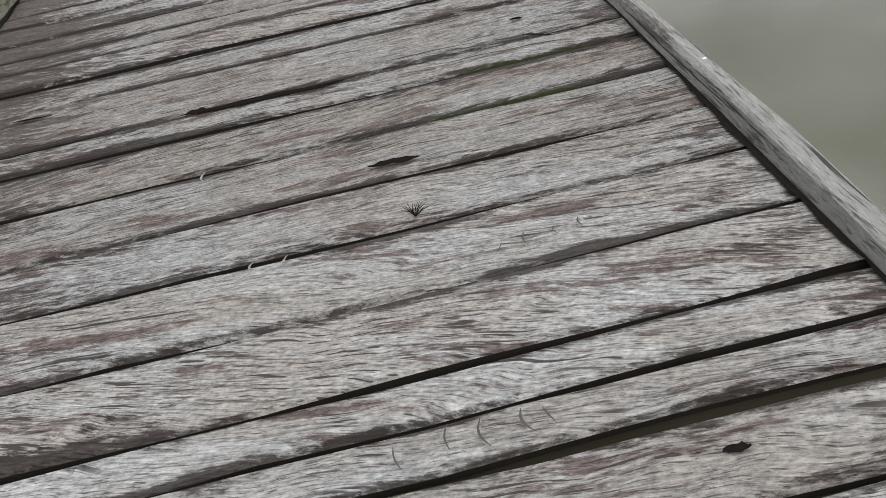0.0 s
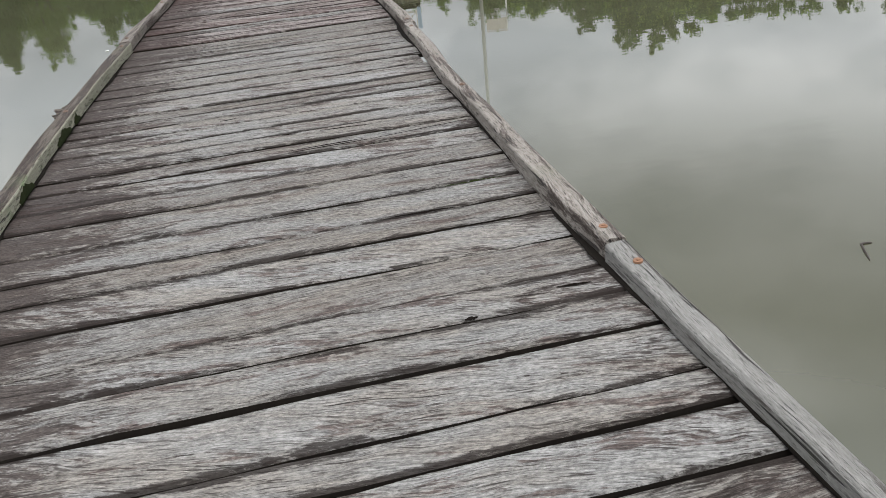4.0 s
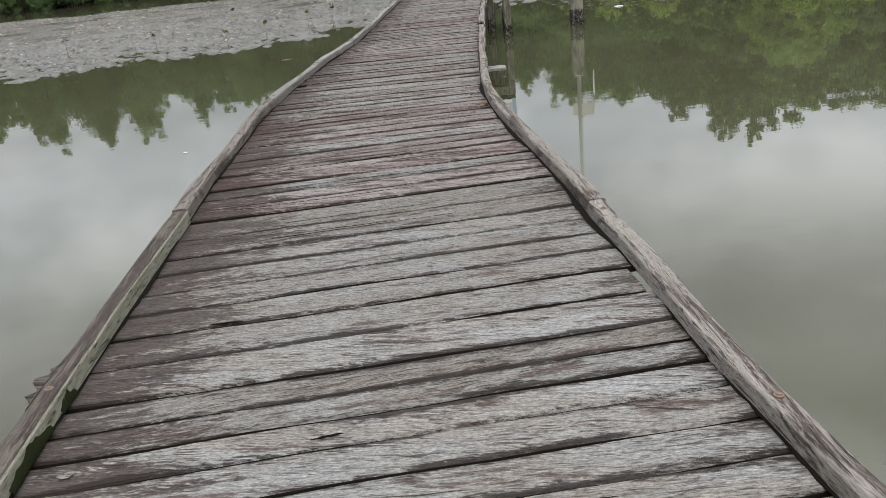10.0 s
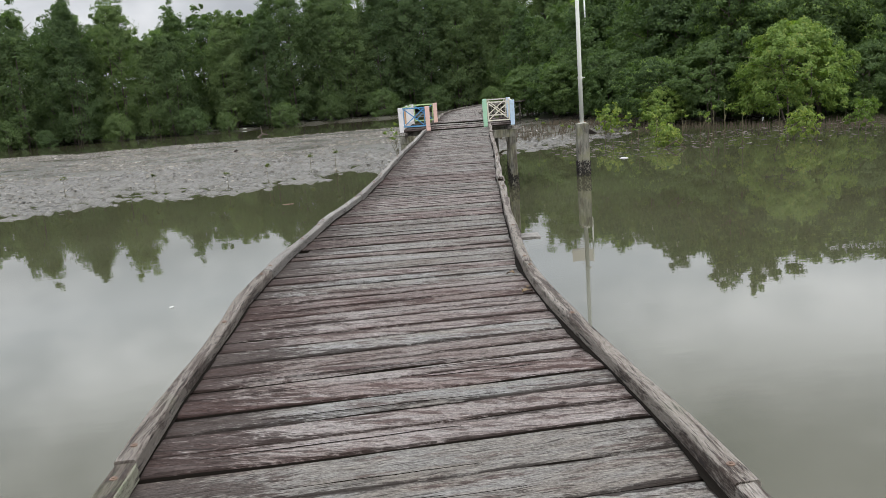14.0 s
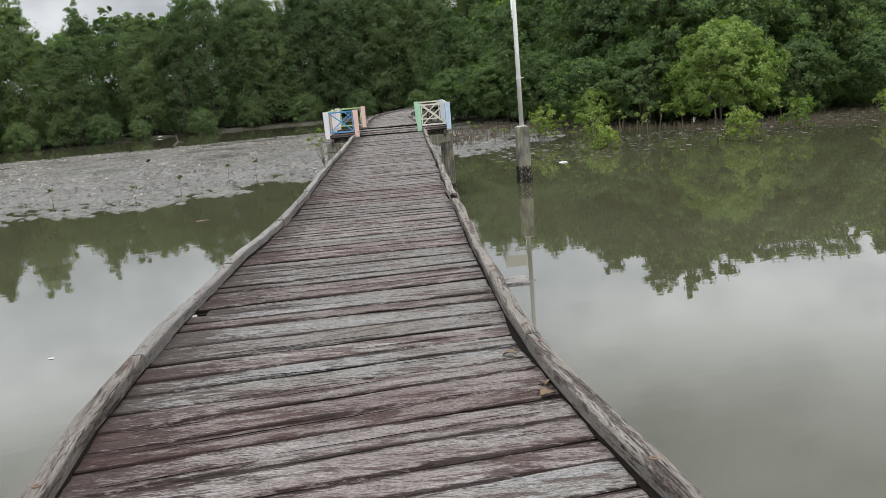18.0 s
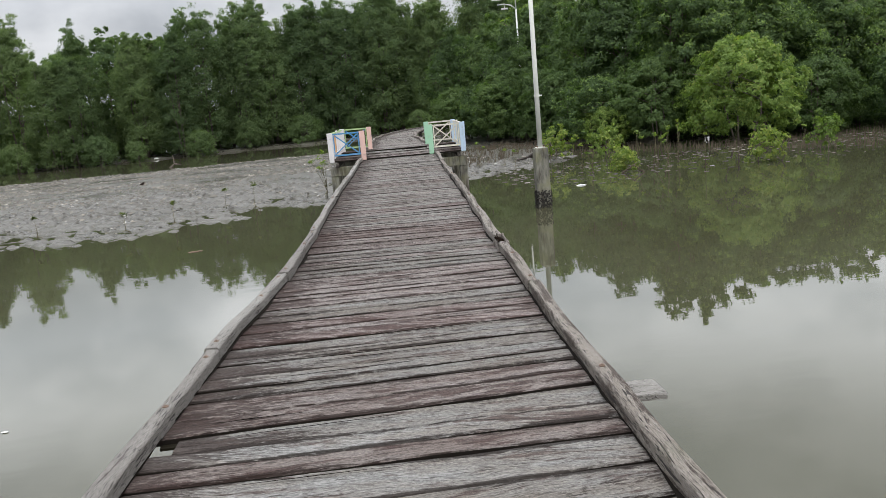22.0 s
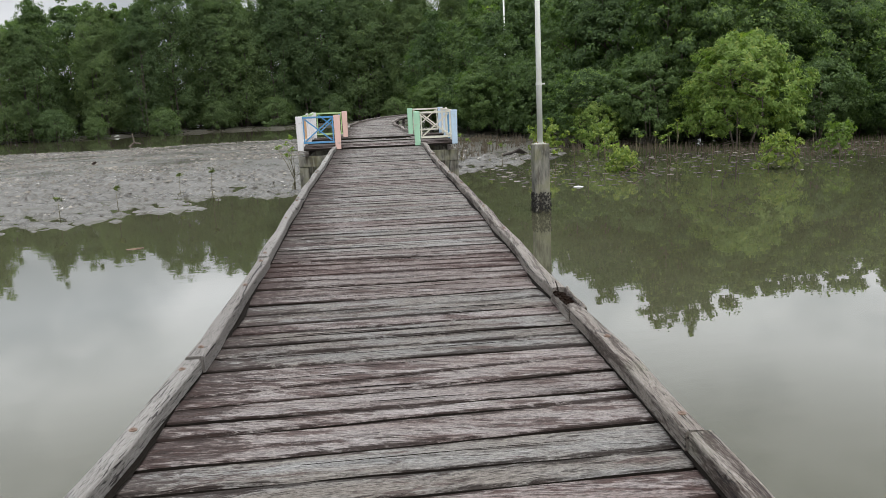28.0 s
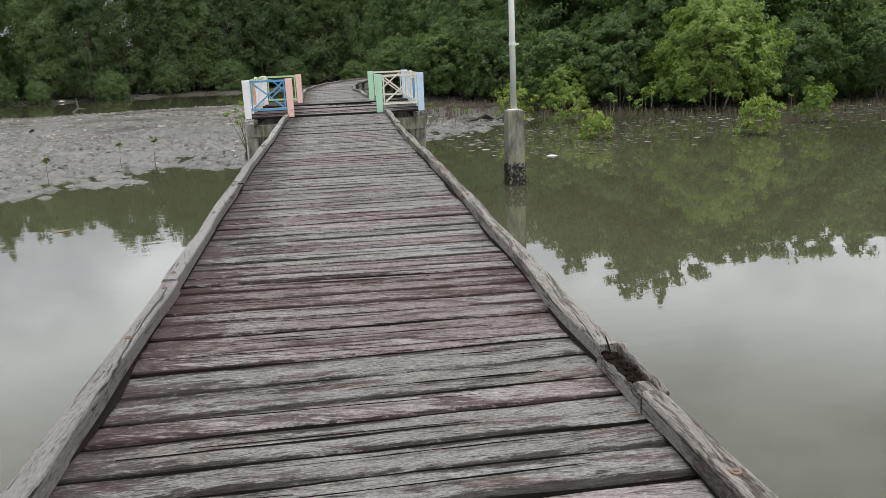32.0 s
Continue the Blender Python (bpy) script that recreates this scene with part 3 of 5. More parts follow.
def ground():
    xs = np.concatenate([[-2500, -600, -250], np.arange(-150, -46, 4), np.arange(-46, -26, 0.3), np.arange(-26, 15, 0.115), np.arange(15, 48, 0.3), np.arange(48, 130, 4), [250, 600, 2500]])
    ys = np.concatenate([[-2500, -500, -120, -40, 0, 20], np.arange(30, 38, 1), np.arange(38, 58, 0.095), np.arange(58, 60, 0.4), np.arange(60, 96, 0.9), np.arange(96, 150, 2), [200, 400, 1000, 2500]])
    v = [(float(x), float(y), ground_height(float(x), float(y))) for y in ys for x in xs]
    w = len(xs)
    f = [(j * w + i, j * w + i + 1, (j + 1) * w + i + 1, (j + 1) * w + i) for j in range(len(ys) - 1) for i in range(w - 1)]
    tagged(part("ground", (v, f), MUD, smooth=True), "grey tidal mud flat with shallow puddles beside the pond", "ground", kind="structure")


ground()
tagged(part("water", ([(-2500, -2500, W), (2500, -2500, W), (2500, 2500, W), (-2500, 2500, W)], [(0, 1, 2, 3)]), WATER),
       "still murky green-brown tidal water reflecting sky and trees", "water", kind="structure")

# ---- boardwalk plan: kerb lines, x by y ----
INNER_R = [(-4, 1.09), (2.6, 1.09), (4.4, 1.05), (5.2, 1.03), (6.9, 1.05), (7.7, 1.06), (8.35, 1.10), (9.3, 1.12), (10.1, 1.15), (11.15, 1.175), (11.7, 1.17), (12.4, 1.18),
           (13, 1.22), (13.7, 1.28), (14.3, 1.37), (14.9, 1.47), (16, 1.65), (16.5, 1.735), (17.1, 1.845), (17.8, 1.975), (18.5, 2.105), (19.2, 2.235), (19.6, 2.305),
           (20.2, 2.415), (20.66, 2.49), (21.5, 2.66), (22.9, 2.92), (24.2, 3.18), (25.8, 3.47), (28.4, 3.95), (31.9, 4.58), (36, 5.36)]
INNER_L = [(-4, -1.50), (6, -1.50), (7.3, -1.48), (8, -1.46), (8.66, -1.42), (9.4, -1.37), (10.1, -1.34), (11.4, -1.27), (12, -1.22), (12.86, -1.14), (13.43, -1.11),
           (14.2, -1.01), (14.8, -0.92), (15.64, -0.77), (16.1, -0.68), (16.5, -0.60), (17.2, -0.46), (17.77, -0.34), (18.4, -0.17), (19.02, -0.04), (19.65, 0.11),
           (20.13, 0.20), (20.62, 0.30), (21.36, 0.43), (22.4, 0.61), (24.25, 0.91), (25.5, 1.13), (26.5, 1.29), (28, 1.55), (31.7, 2.24), (36.9, 3.2)]


def rise(y):
    """The walk climbs slightly where it meets the platform."""
    return 0.065 * smooth01(30.0, 36.3, y)


def kerb_half(y):
    return lerp_table([(2.6, 0.029), (5.0, 0.047)], y)


def kerb_x(side, y):
    return lerp_table(INNER_R if side > 0 else INNER_L, y) + side * kerb_half(y)


def skew(y):
    """How far the boards run back from left to right, per metre."""
    return lerp_table([(11.5, 0.0), (13.2, -0.03), (14.4, -0.09), (16, -0.12), (18, -0.15), (20, -0.17), (22, -0.22), (25, -0.20)], y)


EDGE_WOOD = plain("dark_board_edge", (0.020, 0.017, 0.014), 0.95, 0.0, 0.5, 18.0, 0.05)


def board_geo(y0, y1, s, x0, x1, top, thick, rng, n=17, taper=0.0):
    """One worn board between two joints; its own origin is at its middle, x along the grain. taper: how much wider it grows along x, per metre."""
    cx, cy = (x0 + x1) / 2, (y0 + y1) / 2
    v, f = [], []
    half = (y1 - y0) / 2
    ph = [rng.uniform(0, 6.28) for _ in range(6)]
    for i in range(n):
        u = i / (n - 1)
        x = (x0 - cx) + u * (x1 - x0)
        wide = max(0.03, half + taper * x / 2)
        wob = 0.006 * math.sin(5 * u + ph[0]) + 0.0025 * math.sin(17 * u + ph[1])
        a = -wide + wob + 0.0025 * math.sin(23 * u + ph[2]) + 0.006 * rng.random() ** 3
        b = wide + wob * 0.6 + 0.0025 * math.sin(19 * u + ph[3]) - 0.006 * rng.random() ** 3
        z = 0.004 * math.sin(3 * u + ph[4])
        if i in (0, n - 1):
            a, b = a + rng.uniform(0, 0.006), b - rng.uniform(0, 0.006)
        c = 0.007 + 0.003 * math.sin(9 * u + ph[5])
        inset = min(0.05, (b - a) * 0.35)
        for yy, zz in ((a, -thick), (a, -c * 1.2), (a + c, z * 0.3), (a + inset, z * 0.3 + 0.001), (b - inset, z * 0.3 + 0.001), (b - c, z * 0.3), (b, -c * 1.2), (b, -thick)):
            v.append((x + (0.006 * rng.random() if i in (0, n - 1) else 0), yy, zz))
    for i in range(n - 1):
        for k in range(8):
            q = (k + 1) % 8
            f.append((i * 8 + k, i * 8 + q, (i + 1) * 8 + q, (i + 1) * 8 + k))
    f += [tuple(range(7, -1, -1)), tuple(range((n - 1) * 8, n * 8))]
    f = [tuple(reversed(q)) for q in f]
    return (v, f), Matrix.Translation((cx, cy, top)) @ Matrix.Rotation(math.atan(s), 4, "Z")


# ---- boardwalk ----
JOINTS = [-4.0, -3.76, -3.49, -3.22, -2.95, -2.68, -2.43, -2.14, -1.88, -1.63, -1.35, -1.09, -0.83, -0.56, -0.28, 0.0, 0.25, 0.47, 0.65, 0.853, 0.98, 1.11, 1.36, 1.62, 1.86,
          2.14, 2.40, 2.57, 2.92, 3.13, 3.35, 3.50, 3.72, 3.96, 4.14, 4.42, 4.65, 4.86, 5.15, 5.42, 5.62, 5.90, 6.20, 6.46, 6.72, 6.92, 7.12, 7.33, 7.54, 7.73, 7.91,
          8.10, 8.40, 8.69, 8.95, 9.20, 9.48, 9.73, 10.05, 10.39, 10.62, 10.86, 11.10, 11.36]
# wider joints further on: y at the middle of the deck, slope per metre, gap
OPEN_JOINTS = [(11.51, 0.0, 0.012), (11.94, -0.005, 0.018), (12.42, -0.03, 0.012), (12.95, -0.03, 0.020), (13.40, -0.03, 0.022), (14.06, -0.07, 0.012), (14.34, -0.08, 0.034),
               (14.67, -0.10, 0.012), (15.02, -0.14, 0.016), (15.39, -0.14, 0.012), (15.65, -0.10, 0.030), (15.89, -0.10, 0.012), (16.13, -0.13, 0.014), (16.31, -0.11, 0.014), (16.51, -0.12, 0.012),
               (16.77, -0.14, 0.028), (17.54, -0.125, 0.016), (17.79, -0.14, 0.012), (17.98, -0.155, 0.024), (18.22, -0.125, 0.014), (18.50, -0.13, 0.016), (18.64, -0.155, 0.022),
               (19.06, -0.08, 0.018), (19.34, -0.17, 0.026), (20.00, -0.165, 0.040), (20.46, -0.155, 0.018), (20.71, -0.17, 0.016), (21.37, -0.22, 0.020), (21.76, -0.22, 0.018),
               (22.12, -0.23, 0.032), (24.36, -0.18, 0.030), (26.3, -0.2, 0.024)]
SLOPES, GAPS = {}, {0.853: 0.030, 0.98: 0.003, 1.11: 0.014, 1.36: 0.005, 1.62: 0.006, 1.86: 0.012, 2.40: 0.012}
random.seed(11)
JOINTS = [j for j in JOINTS if j < 11.4]
for j, slope, gap in OPEN_JOINTS:
    n = max(1, round((j - JOINTS[-1]) / (0.235 if j < 17 else 0.205)))
    a, sa = JOINTS[-1], SLOPES.get(JOINTS[-1], 0.0)
    for i in range(1, n + 1):
        y = round(a + (j - a) * i / n + (random.uniform(-0.03, 0.03) if i < n else 0), 3)
        JOINTS.append(y)
        SLOPES[y], GAPS[y] = sa + (slope - sa) * i / n, gap if i == n else random.choice((0.004, 0.006, 0.009))
while JOINTS[-1] < 36.15:
    JOINTS.append(round(JOINTS[-1] + random.uniform(0.16, 0.27), 3))
    GAPS[JOINTS[-1]] = random.choice((0.004, 0.005, 0.007, 0.024))
JOINTS[-1] = 36.35


def slope_at(j):
    return SLOPES.get(j, skew(j))


boardwalk = thing("boardwalk", pose(0, 0, 0), "weathered grey timber boardwalk with warped boards and low kerbs", "boardwalk", kind="structure")


# how the boards are weathered, each stretch up to its y: s stained grey, g grey, b brown, r reddish
TONES = [(3.3, "s"), (5.9, "g"), (8.6, "gs"), (10.5, "ggs"), (10.75, "b"), (11.25, "r"), (11.5, "g"), (11.9, "b"), (12.45, "sb"), (12.9, "b"), (13.42, "r"), (14.05, "sb"), (14.36, "b"),
         (15.0, "gs"), (15.65, "sb"), (16.2, "sb"), (17.1, "sb"), (17.8, "rb"), (18.3, "s"), (18.8, "b"), (19.4, "b"), (19.9, "sb"), (20.3, "b"), (20.8, "s"), (21.4, "b"), (22.1, "r"),
         (22.5, "b"), (24.0, "sb"), (24.4, "r"), (27.0, "gsb"), (29.0, "gsb"), (37.0, "ggsb")]


def wood_for(y, rng):
    kinds = next(k for end, k in TONES if y < end)
    pick = rng.choice(kinds)
    if rng.random() < 0.10 and y > 10.5:
        pick = rng.choice("sb")
    return {"s": STAINED_WOOD, "g": GREY_WOOD, "b": BROWN_WOOD, "r": RED_WOOD}[pick]


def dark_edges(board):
    """The upright sides of a board take a much darker colour."""
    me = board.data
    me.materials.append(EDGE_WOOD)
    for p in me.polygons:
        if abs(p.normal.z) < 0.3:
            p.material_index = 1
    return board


def lay_boards():
    rng = random.Random(5)
    for a, b in zip(JOINTS, JOINTS[1:]):
        m = (a + b) / 2
        sa, sb = slope_at(a), slope_at(b)
        s = (sa + sb) / 2
        wide = rng.choice((0.006, 0.009, 0.012, 0.016, 0.022)) * (2.0 if m > 12 and rng.random() < 0.22 else 1.0) * (1 + 0.75 * smooth01(9, 13, m) - 0.35 * smooth01(23, 28, m))
        near, far = GAPS.get(a, wide), GAPS.get(b, wide)
        cx = (kerb_x(-1, m) + kerb_x(1, m)) / 2
        x0 = kerb_x(-1, m + s * (kerb_x(-1, m) - cx)) - 0.04 + rng.uniform(-0.025, 0.02)
        x1 = kerb_x(1, m + s * (kerb_x(1, m) - cx)) + 0.04 + rng.uniform(-0.02, 0.025)
        if 8.40 < m < 8.69:
            x1 -= 0.12
        pale = a < 15.5 <= b
        if pale:
            x0, x1 = x0 + 0.17, x1 - 0.04
        if 35.6 < m:
            x0, x1 = x0 + 0.05, x1 - 0.05
        off = (x0 + x1) / 2 - cx
        geo, at = board_geo(a + near / 2 + sa * off, b - far / 2 + sb * off, s, x0, x1, rise(m) + rng.uniform(-0.008, 0.005), 0.04, rng, 17, sb - sa)
        board = part("plank", geo, STAINED_WOOD if pale else wood_for(m, rng), boardwalk, at=at)
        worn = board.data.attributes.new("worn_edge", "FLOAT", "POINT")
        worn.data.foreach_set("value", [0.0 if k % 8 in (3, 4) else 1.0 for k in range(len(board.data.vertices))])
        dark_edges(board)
        if pale:                                # its bleached end sticks out past the kerb
            end = s * (x1 - cx)
            geo, at = board_geo(a + 0.012 + end, b - 0.016 + end, s, x1 + 0.004, x1 + 0.255, -0.006, 0.034, rng, 9)
            part("plank_end", geo, PALE_WOOD, boardwalk, "bleached split plank end sticking out past the kerb", at=at)


BREAKS_R = [-4, 0.94, 4.86, 9.47, 13.65, 17.72, 20.14, 24.4, 28.5, 32.6, 36.25]
BOLTS_R = (-2.5, -0.03, 2.565, 4.68, 4.976, 7.29, 9.3, 9.62, 11.95, 13.5, 13.85, 15.53)
BREAKS_L = [-4, 1.9, 6.04, 10.41, 14.4, 17.05, 19.5, 22.25, 26.2, 30.2, 34.0, 36.85]


def kerb_tall(y):
    return lerp_table([(2.6, 0.072), (5.0, 0.090)], y)


def kerb_geo(pts, rng):
    """A worn, rounded beam along a bent line; origin at its first point, x along it."""
    a, b = Vector((*pts[0], 0)), Vector((*pts[-1], 0))
    turn = math.atan2(b.y - a.y, b.x - a.x)
    back = (Matrix.Translation(a) @ Matrix.Rotation(turn, 4, "Z")).inverted()
    v, f = [], []
    ph = [rng.uniform(0, 6.28) for _ in range(5)]
    n = len(pts)
    for i, (x, y) in enumerate(pts):
        p = back @ Vector((x, y, 0))
        w = kerb_half(y) * (1 + 0.10 * math.sin(i * 0.7 + ph[0]) + 0.05 * rng.uniform(-1, 1))
        h = kerb_tall(y) * (1 + 0.07 * math.sin(i * 0.5 + ph[1]) + 0.03 * rng.uniform(-1, 1))
        sway = 0.006 * math.sin(i * 0.9 + ph[2])
        c = 0.010 + 0.005 * rng.random()
        for yy, zz in ((-w, 0.0), (-w, h - c), (-w + c * 0.4, h - c * 0.35), (-w + c, h), (w - c, h + 0.004 * math.sin(i + ph[3])), (w - c * 0.4, h - c * 0.35), (w, h - c), (w, 0.0)):
            v.append((p.x, p.y + yy + sway, zz + rise(y)))
    for i in range(n - 1):
        for k in range(8):
            q = (k + 1) % 8
            f.append((i * 8 + q, i * 8 + k, (i + 1) * 8 + k, (i + 1) * 8 + q))
    f += [tuple(range(8)), tuple(range(n * 8 - 1, (n - 1) * 8 - 1, -1))]
    return (v, f), Matrix.Translation((a.x, a.y, 0.004)) @ Matrix.Rotation(turn, 4, "Z")


def bolt_geo():
    ring = tube([(0, 0, -0.012), (0, 0, 0.0015), (0, 0, 0.0025)], [0.018, 0.018, 0.016], 14)
    head = tube([(0, 0, 0.002), (0, 0, 0.006), (0, 0, 0.008)], [0.010, 0.010, 0.007], 6)
    return join(ring, head)


def lay_kerbs():
    rng = random.Random(8)
    bolt_mesh, dull_mesh = mesh_of("bolt", *bolt_geo(), RUST), mesh_of("bolt", *bolt_geo(), OLD_STEEL)
    for side, breaks in ((1, BREAKS_R), (-1, BREAKS_L)):
        for a, b in zip(breaks, breaks[1:]):
            n = max(4, int((b - a) / 0.28))
            ys = [a + 0.006 + (b - a - 0.012) * i / (n - 1) for i in range(n)]
            if b == 20.14:                       # stops short, where the beam is hollow
                ys = [a + 0.006 + (19.62 - a) * i / (n - 1) for i in range(n)]
            jog = rng.uniform(-0.008, 0.008)
            geo, at = kerb_geo([(kerb_x(side, y) + jog, y) for y in ys], rng)
            beam = part("kerb_beam", geo, (PLAIN_KERB if a < 4 else KERB_WOOD) if side > 0 else OLD_KERB if a < 9 else PALE_WOOD if a > 14 else KERB_WOOD, boardwalk, at=at)
            if side < 0 and a < 9:               # the face towards the walk is pale with algae
                beam.data.materials.append(ALGAE_WOOD)
                for pl in beam.data.polygons:
                    if pl.normal.y < -0.8:
                        pl.material_index = 1
            inv = at.inverted()
            spots = (ys[0] + 0.16, ys[-1] - 0.16, (ys[0] + ys[-1]) / 2 + 0.3)
            if side < 0 and a < 8 < b:
                spots = (a + 0.16, 8.12, b - 0.16)
            if side > 0 and a < 17:
                spots = [yb for yb in BOLTS_R if a < yb < b]
            for yb in spots:
                if side > 0 and 19.2 < yb < 20.6:
                    continue
                p = inv @ Vector((kerb_x(side, yb) + jog, yb, 0.092))
                ob = new("bolt", bolt_mesh if yb < (5.2 if side > 0 else -9) else dull_mesh)
                top = max(q.co.z for q in beam.data.vertices if abs(q.co.x - p.x) < 0.4)
                ob.parent, ob.location = beam, (p.x, p.y, top + 0.0005)
            if side < 0 and a < 8 < b:           # torn bark on the outer face
                v, f = [], []
                for k in range(15):
                    u = 8.0 + 0.03 * k
                    x0, lift = kerb_x(-1, u) - 0.050, rng.uniform(0.3, 1.0) * math.sin(math.pi * (k + 0.5) / 15)
                    v += [(x0, u, 0.015), (x0 - 0.055 * lift, u + rng.uniform(-0.012, 0.012), 0.05 + 0.045 * lift), (x0 - 0.03 * lift, u, 0.06 + 0.03 * lift), (x0 + 0.006, u, 0.085)]
                for k in range(14):
                    f += [(k * 4 + c, k * 4 + c + 1, k * 4 + c + 5, k * 4 + c + 4) for c in range(3)]
                part("bark_flake", (v, f), OLD_KERB, boardwalk, "torn dark flake of bark on the kerb")
    # decayed stretch of the kerb: thin walls round a crumbling hollow
    x, y = kerb_x(1, 19.875), 19.875
    ang = math.atan2(0.5, kerb_x(1, 20.13) - kerb_x(1, 19.63))
    at = Matrix.Translation((x, y, 0.004)) @ Matrix.Rotation(ang, 4, "Z")
    def wall(y0, y1, tops):
        """One ragged side wall left standing, its top broken unevenly."""
        v, f, n = [], [], len(tops)
        for i, h in enumerate(tops):
            u = -0.27 + 0.53 * i / (n - 1)
            v += [(u, y0, 0), (u, y0 + 0.004, h - 0.008), (u, (y0 + y1) / 2, h), (u, y1 - 0.003, h - 0.01 - 0.02 * rng.random()), (u, y1, 0)]
        for i in range(n - 1):
            f += [(i * 5 + k, i * 5 + k + 1, i * 5 + 6 + k, i * 5 + 5 + k) for k in range(4)]
        return v, f + [(0, 1, 2, 3, 4), tuple(range(n * 5 - 1, n * 5 - 6, -1))]

    high = [0.092 + rng.uniform(-0.006, 0.006) for _ in range(8)] + [0.088, 0.094, 0.090, 0.092, 0.110, 0.088]
    worn = [0.086, 0.078, 0.074, 0.080, 0.068, 0.076, 0.070, 0.062, 0.074, 0.064, 0.058, 0.050, 0.060, 0.040]
    shell = join(wall(-0.062, -0.030, high), wall(0.044, 0.062, worn), block(-0.27, -0.13, -0.031, 0.045, 0, 0.078, 0.010))
    rotten = part("rotten_kerb", shell, KERB_WOOD, boardwalk, "broken hollow kerb with crumbling rot", at=at)
    bits = [block(-0.14, 0.255, -0.029, 0.043, 0, 0.058, 0.006)]
    for _ in range(70):
        a = rng.uniform(0.005, 0.014)
        bits.append(moved(block(-a * 1.6, a * 1.6, -a * 0.5, a * 0.5, 0, a, 0.003),
                          pose(rng.uniform(-0.15, 0.24), rng.uniform(-0.022, 0.036), rng.uniform(0.050, 0.062), rng.uniform(-30, 30), rng.uniform(-40, 40), rng.uniform(0, 180))))
    bits.append(tube([(0.20, 0.01, 0.04), (0.235, 0.02, 0.105), (0.24, 0.03, 0.14)], [0.006, 0.004, 0.002], 5))
    part("rot_crumbs", join(*bits), ROT, rotten, "dark brown crumbling rotten wood", kind="stuff")


def pack_joints():
    """Packed dirt and algae low in the joints between the boards."""
    v, f = [], []
    for y in JOINTS[1:-1]:
        s, xl, xr = slope_at(y), kerb_x(-1, y), kerb_x(1, y)
        cx, k, top = (xl + xr) / 2, len(v), -0.032 if y < 9 else -0.037
        for x in (xl + 0.06, xr - 0.06):
            for dy, z in ((-0.035, -0.050), (0.035, -0.050), (0.035, top), (-0.035, top)):
                v.append((x, y + s * (x - cx) + dy, z + rise(y)))
        f += [(k + 3, k + 2, k + 1, k), (k + 4, k + 5, k + 6, k + 7)] + [(k + i, k + (i + 1) % 4, k + 4 + (i + 1) % 4, k + 4 + i) for i in range(4)]
    part("joint_dirt", (v, f), JOINT_DIRT, boardwalk, "dark mossy dirt packed between the boards", kind="stuff")


MOSS = plain("damp_green_moss", (0.020, 0.025, 0.010), 0.95, 0.0, 0.5, 70.0, 0.05)


def moss_strips():
    """Low lumpy moss grown up in a few joints near the kerb, and algae on the kerb's face."""
    rng = random.Random(77)
    for y, x0, x1, wide in ((5.893, 0.62, 1.0, 0.016), (2.402, 0.45, 1.06, 0.015), (2.137, 0.30, 0.95, 0.011)):
        n, v, f = 40, [], []
        for i in range(n):
            u = i / (n - 1)
            x = x0 + (x1 - x0) * u
            swell = (0.25 + 0.75 * math.sin(math.pi * min(1, u * 1.15)) ** 0.5) * rng.uniform(0.5, 1.2)
            for k in range(5):
                a = (k - 2) / 2
                v.append((x, y + a * wide * swell + rng.uniform(-0.002, 0.002), -0.010 + (0.016 * (1 - a * a) + rng.uniform(-0.002, 0.002)) * min(1, swell)))
        f = [(i * 5 + k, i * 5 + 5 + k, i * 5 + 6 + k, i * 5 + 1 + k) for i in range(n - 1) for k in range(4)]
        part("moss", (v, f), MOSS, boardwalk, "green moss grown in the joint", True, kind="stuff")
    for y0, y1 in ((7.55, 7.95), (8.05, 8.22), (6.6, 6.9)):
        v, f, n = [], [], 16
        for i in range(n):
            y = y0 + (y1 - y0) * i / (n - 1)
            x, top = kerb_x(-1, y) + kerb_half(y) * 1.12 + 0.006, 0.02 + 0.05 * math.sin(math.pi * (i + 0.5) / n) * rng.uniform(0.5, 1.1)
            v += [(x, y, 0.006), (x + 0.004, y, top * 0.5), (x - 0.008, y, top + 0.006)]
        f = [(i * 3 + k, i * 3 + k + 1, i * 3 + k + 4, i * 3 + k + 3) for i in range(n - 1) for k in range(2)]
        part("moss", (v, f), MOSS, boardwalk, "bright algae on the kerb's inner face", True, kind="stuff")


def kerb_grime_shade():
    """Ragged black strip along each kerb's foot: leaf dirt and painted-in contact shade."""
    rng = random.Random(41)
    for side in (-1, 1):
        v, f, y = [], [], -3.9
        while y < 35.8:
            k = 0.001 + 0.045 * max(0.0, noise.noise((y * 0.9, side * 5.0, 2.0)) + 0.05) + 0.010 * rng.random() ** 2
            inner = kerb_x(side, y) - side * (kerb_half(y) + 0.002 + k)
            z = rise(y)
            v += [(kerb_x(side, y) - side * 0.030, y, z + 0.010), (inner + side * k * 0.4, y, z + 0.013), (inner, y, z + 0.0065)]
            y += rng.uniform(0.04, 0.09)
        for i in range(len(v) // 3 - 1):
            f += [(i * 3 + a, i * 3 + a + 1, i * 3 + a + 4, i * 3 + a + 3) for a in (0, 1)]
        part("kerb_dirt", (v, f), KERB_DIRT_SHADE, boardwalk, "black strip of dirt and painted shade along the kerb's foot", kind="stuff")


